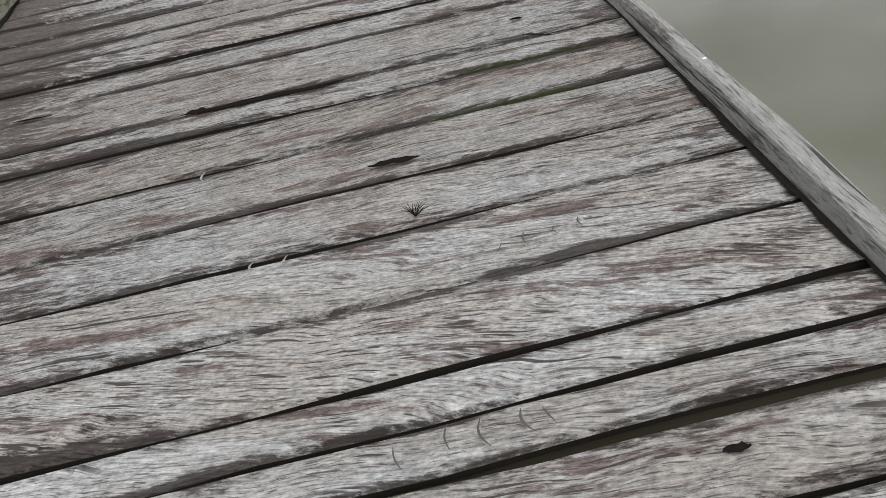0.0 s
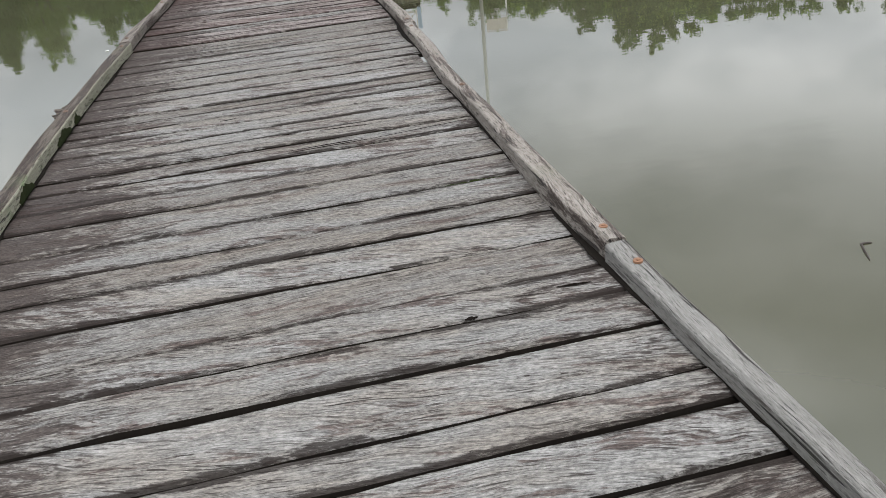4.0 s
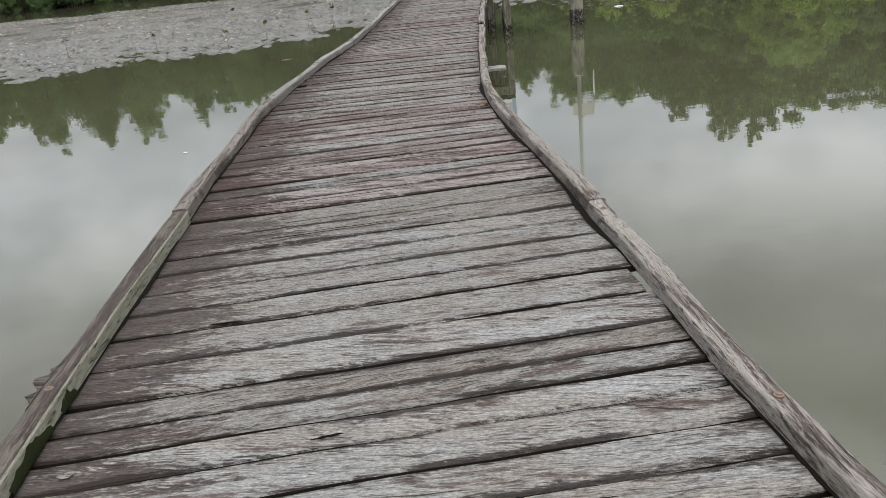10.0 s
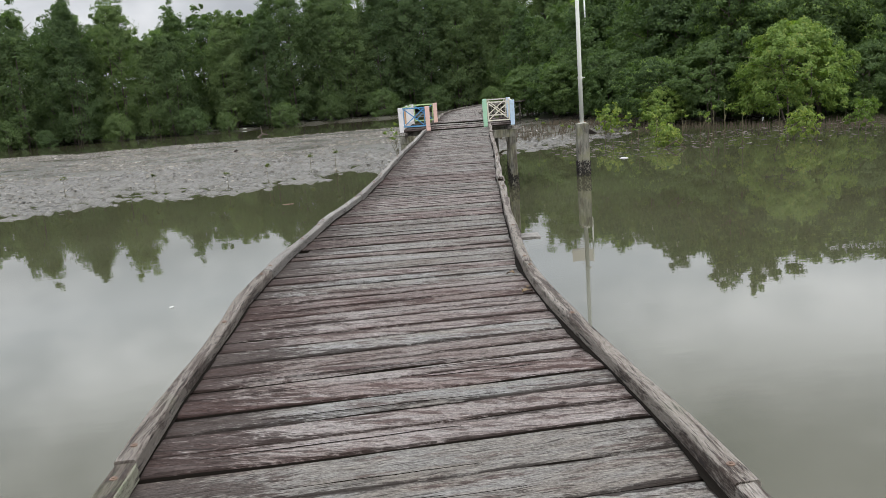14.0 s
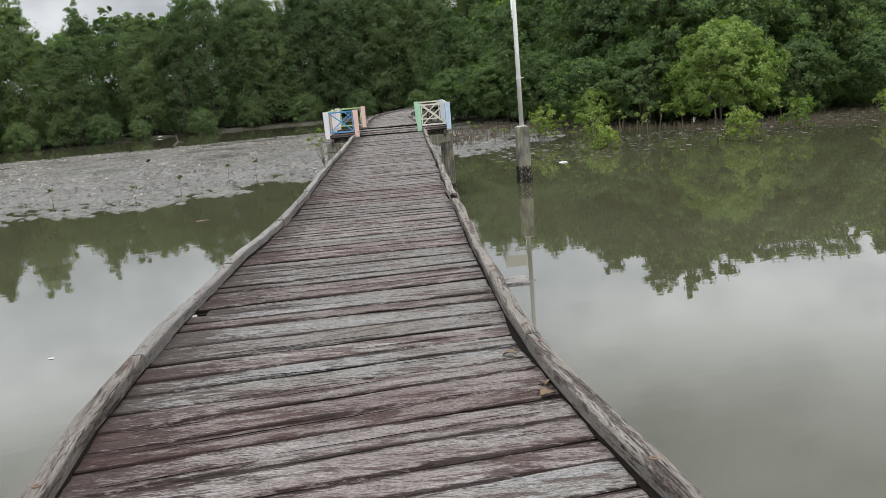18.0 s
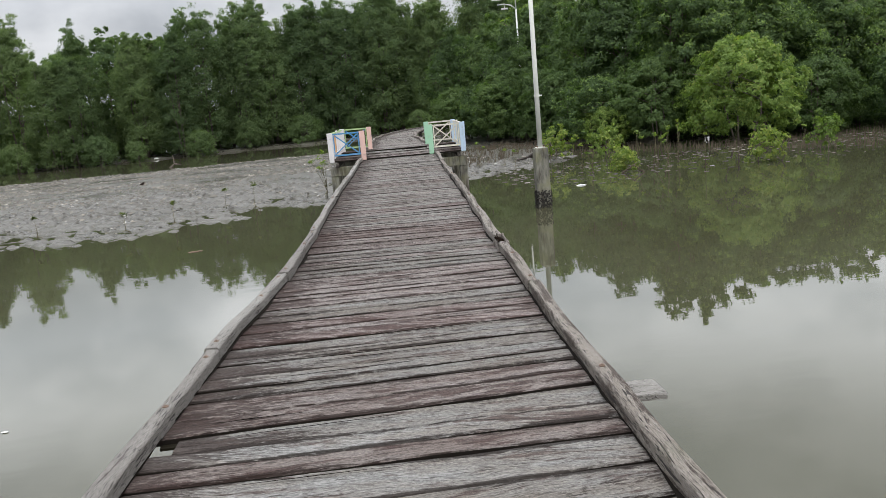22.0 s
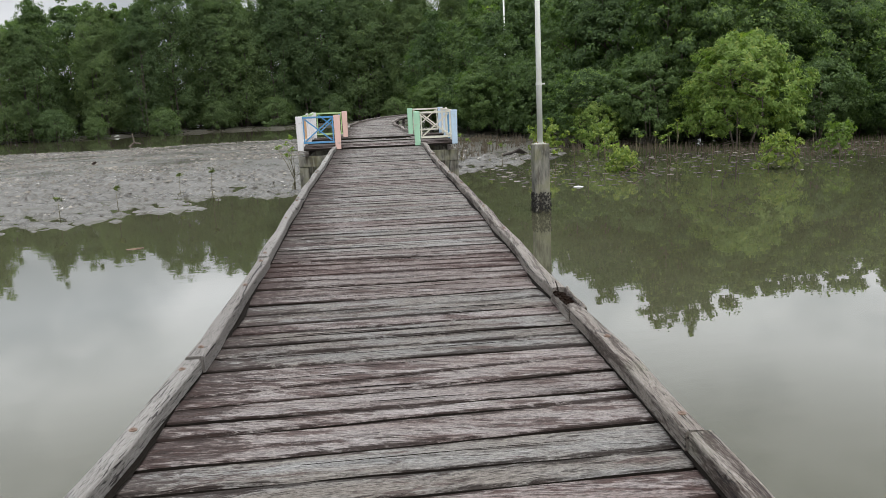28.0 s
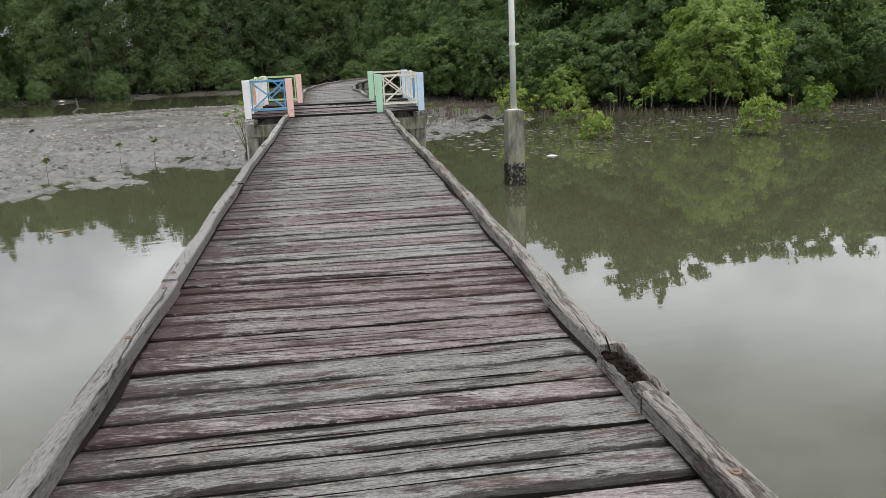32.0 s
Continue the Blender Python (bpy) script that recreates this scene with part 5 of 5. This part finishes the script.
def trunk_geo(seed, height, radius, stems, thick):
    rng = random.Random(seed)
    geos = []
    for _ in range(stems):
        a = rng.uniform(0, 6.28)
        lean = rng.uniform(0.1, 0.45) * radius
        foot = Vector((math.cos(a) * 0.35, math.sin(a) * 0.35, -0.4))
        tip = Vector((math.cos(a) * lean, math.sin(a) * lean, height * rng.uniform(0.6, 0.85)))
        mid = foot.lerp(tip, 0.5) + Vector((rng.uniform(-0.4, 0.4), rng.uniform(-0.4, 0.4), 0))
        geos.append(tube([foot, foot.lerp(mid, 0.5), mid, mid.lerp(tip, 0.5), tip], [thick, thick * 0.8, thick * 0.62, thick * 0.42, thick * 0.15], 6))
        for k in range(4):
            s = mid.lerp(tip, 0.15 + 0.2 * k) if k else foot.lerp(mid, 0.7)
            b = rng.uniform(0, 6.28)
            e = s + Vector((math.cos(b) * radius * 0.7, math.sin(b) * radius * 0.7, height * 0.13))
            geos.append(tube([s, s.lerp(e, 0.5) + Vector((0, 0, 0.15)), e], [thick * 0.4, thick * 0.28, thick * 0.08], 5))
        for k in range(3):                       # prop roots
            b = a + rng.uniform(-1.5, 1.5)
            s = foot.lerp(mid, 0.3)
            e = Vector((foot.x + math.cos(b) * 0.9, foot.y + math.sin(b) * 0.9, -0.4))
            geos.append(tube([s, s.lerp(e, 0.5) + Vector((math.cos(b) * 0.25, math.sin(b) * 0.25, 0.2)), e], [thick * 0.3, thick * 0.28, thick * 0.22], 5))
    return join(*geos)


def tree_kind(seed, height, radius, low, clumps, per, size, clump_r, mat, stems, thick, label, group, point=0.0, shell=0.35, lit_young=None):
    tree = thing("mangrove_tree", pose(0, -400, W), label, "tree", group)
    part("trunk", trunk_geo(seed, height, radius, stems, thick), BARK, tree, smooth=True)
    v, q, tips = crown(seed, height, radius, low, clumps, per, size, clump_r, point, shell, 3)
    ob = new("crown", leaf_mesh("crown", v, q, mat, lit_young, tips))
    ob.parent = tree
    return tree


def along(line, step, rng, jitter):
    """Places along a line of points, a step apart."""
    out = []
    for (x0, y0), (x1, y1) in zip(line, line[1:]):
        d = math.hypot(x1 - x0, y1 - y0)
        for i in range(max(1, round(d / step))):
            t = (i + rng.uniform(0.2, 0.8)) / max(1, round(d / step))
            out.append((x0 + (x1 - x0) * t + rng.uniform(-jitter, jitter), y0 + (y1 - y0) * t + rng.uniform(-jitter, jitter)))
    return out


def plant(kinds, places, rng, lo=0.85, hi=1.15):
    for x, y in places:
        k = rng.choice(kinds)
        s = rng.uniform(lo, hi)
        t = copy_thing(k, Matrix.Translation((x, y, max(W - 0.08, ground_height(x, y)))) @ Matrix.Rotation(rng.uniform(0, 6.28), 4, "Z"))
        t.scale = (s * rng.uniform(0.92, 1.08), s * rng.uniform(0.92, 1.08), s)


def discard(kinds):
    for k in kinds:
        for o in (*k.children_recursive, k):
            bpy.data.objects.remove(o)


def forest():
    rng = random.Random(77)
    far_label, right_label = "tall dark green mangrove tree on the far bank", "dense green mangrove tree at the water's edge"
    far = [tree_kind(100 + i, 19.0 + 1.1 * (i % 3), 3.3 + 0.5 * (i % 2), 0.7, 620, 40, 0.165, 0.72, LEAF_FAR, 3, 0.15, far_label, "far mangrove wood", 1.15, 0.55) for i in range(5)]
    plant(far, along([(-92, 120), (-45, 118), (-17, 122), (-3, 127)], 3.0, rng, 1.5), rng, 0.74, 1.03)
    plant(far, along([(-3, 127), (12, 129), (30, 126), (46, 122)], 3.0, rng, 1.5), rng, 0.90, 1.14)
    discard(far)
    back = [tree_kind(120 + i, 18.6, 4.2, 3.0, 130, 46, 0.34, 0.80, LEAF_FAR, 2, 0.16, far_label, "far mangrove wood", 0.8, 0.4) for i in range(3)]
    plant(back, along([(-95, 127), (-20, 130), (34, 134), (50, 130)], 3.6, rng, 1.3), rng, 0.87, 0.99)
    discard(back)
    shrub = [tree_kind(140 + i, 6.0, 3.6, 0.1, 220, 44, 0.165, 0.62, LEAF_FAR, 3, 0.10, "low dark mangrove at the foot of the far wood", "far mangrove wood", 0.0, 0.5) for i in range(2)]
    plant(shrub, along([(-88, 116.5), (-45, 114.5), (-17, 118.5), (-3, 123), (12, 125), (28, 121)], 8.0, rng, 1.6), rng, 0.28, 0.62)
    fill = [tree_kind(150 + i, 6.0, 3.6, 0.1, 110, 44, 0.26, 0.85, LEAF_FAR, 3, 0.10, "low dark mangrove at the foot of the far wood", "far mangrove wood", 0.0, 0.4) for i in range(2)]
    plant(fill, along([(-92, 124), (-45, 122), (-17, 126), (-3, 131), (12, 133), (34, 129)], 3.4, rng, 0.8), rng, 0.55, 0.9)
    plant(fill, along([(-95, 134), (-20, 136), (34, 138)], 5.0, rng, 1.0), rng, 0.9, 1.3)
    plant(fill, along([(28, 96), (32, 80), (38, 70), (58, 68), (86, 63)], 4.5, rng, 0.8), rng, 0.8, 1.0)
    plant(fill, along([(23, 85), (28, 72), (31, 62), (40, 60), (60, 58)], 4.5, rng, 0.8), rng, 0.45, 0.6)
    discard(fill)
    discard(shrub)
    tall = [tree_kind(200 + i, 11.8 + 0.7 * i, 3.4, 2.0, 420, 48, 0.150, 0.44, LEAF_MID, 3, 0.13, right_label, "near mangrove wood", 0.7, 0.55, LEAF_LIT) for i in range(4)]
    deep = [tree_kind(210 + i, 12.2 + 0.6 * i, 3.4, 2.0, 420, 48, 0.150, 0.5, LEAF_MID, 3, 0.13, right_label, "near mangrove wood", 0.7, 0.55) for i in range(2)]
    plant(deep, [p for p in along([(20, 90), (22, 82), (25.5, 74), (28.0, 66)], 3.4, rng, 0.8) if math.hypot(p[0] - 21.6, p[1] - 74.5) > 4.2], rng, 0.76, 1.0)
    plant(deep[:1], [(21.2, 74.6)], rng, 0.60, 0.62)
    discard(deep)
    plant(tall, along([(28.5, 64), (32, 60), (41, 60), (56, 59), (78, 54)], 3.4, rng, 0.8) + [(28.6, 62.4)], rng, 0.76, 1.04)
    discard(tall)
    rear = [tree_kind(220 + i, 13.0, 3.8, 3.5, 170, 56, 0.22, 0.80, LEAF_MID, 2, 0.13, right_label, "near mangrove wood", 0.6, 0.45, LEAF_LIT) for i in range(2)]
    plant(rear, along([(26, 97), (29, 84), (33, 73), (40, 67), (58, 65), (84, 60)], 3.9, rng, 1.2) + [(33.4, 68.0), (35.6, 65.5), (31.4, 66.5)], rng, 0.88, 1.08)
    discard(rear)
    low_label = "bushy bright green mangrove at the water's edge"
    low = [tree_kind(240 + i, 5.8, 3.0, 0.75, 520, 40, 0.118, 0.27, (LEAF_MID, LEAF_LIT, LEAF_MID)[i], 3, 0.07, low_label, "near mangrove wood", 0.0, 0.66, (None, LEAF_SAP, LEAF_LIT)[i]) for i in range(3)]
    foot = [tree_kind(250 + i, 5.8, 3.2, 0.3, 130, 34, 0.26, 0.5, LEAF_MID, 3, 0.09, "low shaded mangrove under the taller trees", "near mangrove wood", 0.0, 0.5) for i in range(2)]
    plant(low[:1], along([(18.5, 86), (19.8, 79), (22.8, 71), (24.6, 63)], 3.4, rng, 0.6), rng, 0.66, 1.0)
    plant(foot, along([(24, 68), (29, 60), (34, 59.5), (46, 58), (62, 56)], 4.4, rng, 0.3), rng, 0.30, 0.46)
    plant(foot, along([(25, 74), (33, 65), (46, 63), (62, 61)], 4.0, random.Random(5), 0.6), random.Random(6), 0.5, 0.7)
    plant(low[1:2], [(28.9, 55.6)], rng, 1.04, 1.06)
    plant(low[1:2], [(22.4, 61.2)], rng, 0.46, 0.5)
    plant(low[::2], [(22.6, 63.0), (26.0, 61.0), (34.4, 55.8), (39.6, 54.6), (44.2, 54), (49, 53.5), (54, 53), (60, 52)], rng, 0.72, 0.92)
    discard(low)
    discard(foot)


def sapling_geo(seed, height, tufts):
    rng = random.Random(seed)
    nrng = np.random.default_rng(seed)
    stems, pts, nrm = [], [], []
    for k in range(tufts):
        a, r = rng.uniform(0, 6.28), (0.0 if k == 0 else rng.uniform(0.1, 0.32) * height)
        z = height * (1.0 if k == 0 else rng.uniform(0.55, 0.95))
        foot = Vector((0, 0, -0.2)) if k == 0 else Vector((0, 0, height * rng.uniform(0.15, 0.45)))
        tip = Vector((math.cos(a) * r, math.sin(a) * r, z))
        stems.append(tube([foot, foot.lerp(tip, 0.5) + Vector((rng.uniform(-0.04, 0.04), rng.uniform(-0.04, 0.04), 0)), tip], [0.016, 0.013, 0.008], 6))
        for _ in range(15):
            b, e = rng.uniform(0, 6.28), rng.uniform(0.15, 1.3)
            d = np.array([math.cos(b) * math.cos(e), math.sin(b) * math.cos(e), math.sin(e)])
            pts.append(np.array(tip) + d * rng.uniform(0.07, 0.19))
            nrm.append(np.array([-d[0] * d[2], -d[1] * d[2], 0.6 + d[2] * 0.2]) + nrng.normal(size=3) * 0.25)
    for k in range(4):
        b = rng.uniform(0, 6.28)
        stems.append(tube([(0, 0, height * 0.22), (math.cos(b) * 0.16, math.sin(b) * 0.16, height * 0.12), (math.cos(b) * 0.26, math.sin(b) * 0.26, -0.2)], [0.012, 0.011, 0.009], 5))
    v, q = leaf_cloud(np.array(pts), np.array(nrm), 0.085, nrng, 2.0)
    return join(*stems), v, q


def sapling(seed, x, y, height, tufts, label, group="mangrove seedlings in the mud", leaf=LEAF_SAP):
    stem, v, q = sapling_geo(seed, height, tufts)
    t = thing("mangrove_sapling", pose(x, y, max(ground_height(x, y), W - 0.15)), label, "sapling", group)
    part("stem", stem, SAP_STEM, t, smooth=True)
    ob = new("leaves", leaf_mesh("leaves", v, q, leaf))
    ob.parent = t


def bush(seed, x, y, height, radius, label):
    t = thing("mangrove_bush", pose(x, y, max(ground_height(x, y), W - 0.2)), label, "bush", "small mangrove bushes")
    part("stem", trunk_geo(seed, height, radius, 2, 0.03), BARK, t, smooth=True)
    v, q, _ = crown(seed, height, radius * 0.74, height * 0.28, 46, 17, 0.098, 0.17)
    ob = new("crown", leaf_mesh("crown", v, q, LEAF_SAP))
    ob.parent = t



def litter():
    """Leaf litter and small rubbish strewn over the mud flat, and flakes afloat along the shore."""
    rng = random.Random(55)
    v, f = [], []

    def flake(x, y, z, r, tilt):
        k, a = len(v), rng.uniform(0, 6.28)
        for i in range(5):
            q = r * rng.uniform(0.45, 1.15)
            dx, dy = math.cos(a + i * 1.257) * q, math.sin(a + i * 1.257) * q * 0.7
            v.append((x + dx, y + dy, z + dy * tilt + 0.012 * rng.random()))
        f.append(tuple(range(k, k + 5)))

    while len(f) < 42000:
        x, y = rng.uniform(-46, 24), 44 + 48 * rng.random() ** 0.85
        if (y > 60 and x > 15) or noise.noise((x * 0.16, y * 0.3, 9.0)) < rng.uniform(-0.75, 0.25) * (1 - smooth01(50, 60, y) * 0.7):
            continue
        z = ground_height(x, y)
        if z < W + 0.045 and rng.random() < 0.93 or z < W:
            continue
        flake(x, y, z + 0.02, rng.choice((0.03, 0.04, 0.05, 0.06, 0.08, 0.11)) * rng.uniform(0.7, 1.3), rng.uniform(0.1, 0.7))
    for _ in range(2200):
        x = rng.uniform(11, 46)
        y = rng.uniform(42.5, 53)
        if rng.random() < 0.35 + 0.65 * (y - 42.5) / 8:
            flake(x, y, max(W, ground_height(x, y)) + 0.006, rng.choice((0.04, 0.07, 0.12, 0.20)), 0.02)
    tagged(part("mud_litter", (v, f), LITTER), "pale dead leaves and small rubbish strewn over the mud flat", "litter", kind="stuff")


def breathing_roots():
    """Upright breathing roots standing in the mud along the wood."""
    rng = random.Random(56)
    geos = []
    while len(geos) < 3200:
        x = rng.uniform(11, 55)
        y = lerp_table([(11, 62), (18, 70), (23, 64), (27, 53), (32, 51.5), (55, 51)], x) - 9.0 * rng.random() ** 1.25 + 2
        z = ground_height(x, y)
        h = rng.uniform(0.14, 0.46)
        top = max(z + h, W + rng.uniform(0.08, 0.30))
        geos.append(tube([(x, y, z - 0.05), (x + rng.uniform(-0.05, 0.05), y, top)], [0.022, 0.010], 4, False))
    tagged(part("breathing_roots", join(*geos), STICK), "brown mangrove breathing roots standing in the mud", "roots", kind="stuff")


def floating(name, x, y, label, category, geo, mat, z=0.006):
    t = part(name, geo, mat, at=pose(x, y, W + z))
    tagged(t, label, category)


def scrap(seed, r, h):
    """A crumpled, uneven scrap lying flat."""
    rng = random.Random(seed)
    v = [(0, 0, h)]
    for ring, z in ((0.55, 0.8), (1.0, 0.1)):
        for i in range(9):
            a, q = i * 0.698, r * ring * rng.uniform(0.65, 1.2)
            v.append((math.cos(a) * q, math.sin(a) * q * 0.55, h * z * rng.uniform(0.5, 1.2)))
    f = [(0, 1 + i, 1 + (i + 1) % 9) for i in range(9)]
    f += [(1 + i, 10 + i, 10 + (i + 1) % 9, 1 + (i + 1) % 9) for i in range(9)]
    f.append(tuple(range(18, 9, -1)))
    return v, f


def dead_leaf(x, y, turn, size=0.09):
    """A curled brown leaf lying on the boards."""
    v, f = [], []
    for i in range(6):
        u = i / 5
        w = size * 0.34 * math.sin(math.pi * min(0.97, u + 0.03)) + 0.002
        for s in (-1, 0, 1):
            v.append(((u - 0.5) * size, s * w, 0.004 + abs(s) * 0.012 + 0.012 * math.sin(u * 4)))
    for i in range(5):
        for k in range(2):
            f.append((i * 3 + k, i * 3 + k + 1, i * 3 + 4 + k, i * 3 + 3 + k))
    tagged(part("dead_leaf", (v, f), DEAD_LEAF, at=pose(x, y, 0.006, 0, 0, turn)), "curled brown dead leaf lying on the boards", "leaf", "dead leaves on the boards")


lay_boards()
lay_kerbs()
part("pale_splash", moved(scrap(31, 0.030, 0.003), pose(1.119, 1.975, 0.078, 0, 0, 60)), P_WHITE, boardwalk, "chalky white splash on the kerb")
part("pale_splash", moved(scrap(33, 0.034, 0.003), pose(-1.313, 7.624, 0.007, 0, 0, 20)), PALE_WOOD, boardwalk, "chalky pale splash on a board")
lay_bearers()
pack_joints()
kerb_grime_shade()
moss_strips()
knot_hole(1.262, 26.13, 0.105, 0.03)
gouges()
board_marks()
long_splits()
far_walk()
rest_platform()
railing("front railing with white and pink posts and blue cross", (-2.06, 0.06), (-1.06, 0.06), P_WHITE, P_PINK, P_BLUE, P_BLUE)
railing("front railing with mint and pale blue posts, cream cross", (1.06, 0.06), (2.06, 0.06), P_GREEN, P_SKY, P_CREAM, P_CREAM)
railing("back railing with white and pink posts, lime cross", (-2.06, 4.9), (-1.06, 4.9), P_WHITE, P_PINK, P_LIME, P_BLUE)
railing("back railing with mint and pale blue posts, cream cross", (1.06, 4.9), (2.06, 4.9), P_GREEN, P_SKY, P_CREAM, P_CREAM)
side_rail("side railing of white, orange, lime and blue boards", -2.06, [P_LIME, P_WHITE, P_ORANGE, P_WHITE, P_WHITE, P_WHITE])
side_rail("side railing of cream, blue and white boards", 2.06, [P_CREAM, P_CREAM, P_BLUE, P_CREAM, P_SKY])
lamp_post(pose(9.45, 37.9, W, 0, 0, -8), 0.232, 2.06, 10.5, 0.085, "galvanised lamp post on a stained concrete footing in water")
lamp_post(pose(22.3, 77.0, W, 0, 0, -15), 0.24, 1.2, 10.95, 0.085, "distant galvanised lamp post with solar panels and curved arm", False, 1.5)
forest()
for k, (x, y, h, n) in enumerate([(15.2, 46.8, 1.25, 2), (18.0, 47.8, 1.7, 2), (19.3, 48.4, 1.5, 3), (18.6, 46.0, 1.6, 1), (19.4, 44.0, 1.6, 1), (12.4, 56.5, 1.4, 2), (13.3, 52.5, 1.1, 1),
                                 (13.6, 55.2, 0.9, 1), (16.2, 50.5, 1.2, 1), (20.6, 49.5, 1.7, 2), (22.0, 51.0, 1.9, 2), (24.5, 49.5, 1.5, 1), (14.6, 49.0, 0.9, 1), (17.2, 49.3, 1.5, 3), (27.5, 48.0, 1.2, 1)]):
    sapling(300 + k, x, y, h, n, "mangrove seedling with a tuft of yellow-green leaves")
for k, (x, y, h, n) in enumerate([(-0.3, 47.0, 1.1, 1), (-3.5, 45.0, 0.9, 1), (-5.2, 44.0, 0.7, 1), (-8.7, 45.5, 0.8, 1), (-13.0, 46.5, 0.9, 1), (-1.6, 49.5, 0.8, 1)]):
    sapling(340 + k, x, y, h, n, "bare-stemmed dull green mangrove seedling on the mud flat", leaf=LEAF_DULL)
sapling(350, 2.9, 48.2, 2.1, 5, "stilt-rooted mangrove sapling beside the platform")
for k, (x, y, h, r, lab) in enumerate([(22.3, 43.8, 1.6, 1.15, "yellow-green mangrove bush in shallow water"), (27.3, 46.2, 1.8, 1.1, "rounded green mangrove bush on the mud"), (33.5, 46.5, 1.9, 1.4, "spreading yellow-green mangrove bush on the mud"),
                                       (16.6, 55.0, 1.7, 1.2, "low green mangrove bush behind the lamp post"), (16.7, 46.6, 1.1, 0.9, "small spreading mangrove bush in shallow water"), (19.3, 54.0, 1.8, 1.2, "low bright mangrove bush on the mud")]):
    bush(400 + k, x, y, h, r, lab)

dead_leaf(1.15, 12.93, 20, 0.10)
dead_leaf(1.19, 13.08, 75, 0.07)
dead_leaf(1.16, 13.60, 140, 0.08)
dead_leaf(1.13, 12.97, 100, 0.07)
floating("twig", 5.01, 8.08, "thin bent twig floating on the water", "twig",
         join(tube([(0, 0, 0), (-0.07, -0.14, 0.004), (-0.133, -0.286, 0)], [0.010, 0.009, 0.005], 5), tube([(0, 0, 0), (0.05, -0.004, 0.003), (0.102, -0.013, 0)], [0.010, 0.008, 0.005], 5)), DEBRIS)
floating("floating_leaf", 5.41, 7.65, "small dark leaf floating on the water", "leaf", block(-0.03, 0.03, -0.02, 0.02, 0, 0.004, 0.002), DEBRIS)
floating("plastic_scrap", -3.82, 22.98, "small pale plastic scrap floating on the water", "scrap", scrap(2, 0.06, 0.015), PLASTIC)
floating("plastic_scrap", 12.91, 42.8, "pale crumpled plastic scrap floating on the water", "scrap", scrap(4, 0.22, 0.045), PLASTIC)
floating("plastic_scrap", -2.26, 37.33, "flat pale plastic scrap floating on the water", "scrap", scrap(7, 0.26, 0.02), DEAD_LEAF)
floating("branch", 17.0, 44.9, "dead forked branch standing out of the water", "branch",
         join(tube([(-1.0, 0.8, -0.1), (-0.5, 0.3, 0.35), (0.0, 0.0, -0.1)], [0.035, 0.04, 0.03], 6), tube([(-0.5, 0.3, 0.35), (-0.15, 0.55, 0.45)], [0.025, 0.01], 5)), STICK)
floating("stump", -7.85, 70.0, "dark broken stump on the mud flat", "stump", tube([(0, 0, -0.2), (0.05, 0, 0.15), (0.2, 0.05, 0.27)], [0.15, 0.13, 0.06], 7), ROT, 0.05)
floating("driftwood", 15.9, 58.0, "dark driftwood pile on the mud", "driftwood",
         join(*[tube([(-0.7 + 0.2 * i, 0.1 * i, 0), (0.1 * i, -0.1, 0.16 + 0.05 * i), (0.6 + 0.1 * i, 0.2, 0.02)], [0.05, 0.06, 0.03], 6) for i in range(4)]), DEBRIS, 0.08)
floating("plastic_sheet", -12.2, 120.4, "white plastic sheet caught on the far bank", "rubbish",
         scrap(9, 0.42, 0.14), PLASTIC, 0.12)
floating("driftwood", -7.4, 95.2, "pale driftwood snag in the far channel", "driftwood",
         join(tube([(-0.9, 0, -0.1), (-0.4, 0, 0.3), (0.2, 0, 0.2)], [0.12, 0.1, 0.05], 6), tube([(-0.4, 0, 0.3), (-0.5, 0, 1.2)], [0.09, 0.04], 6)), BARK)
litter()
breathing_roots()
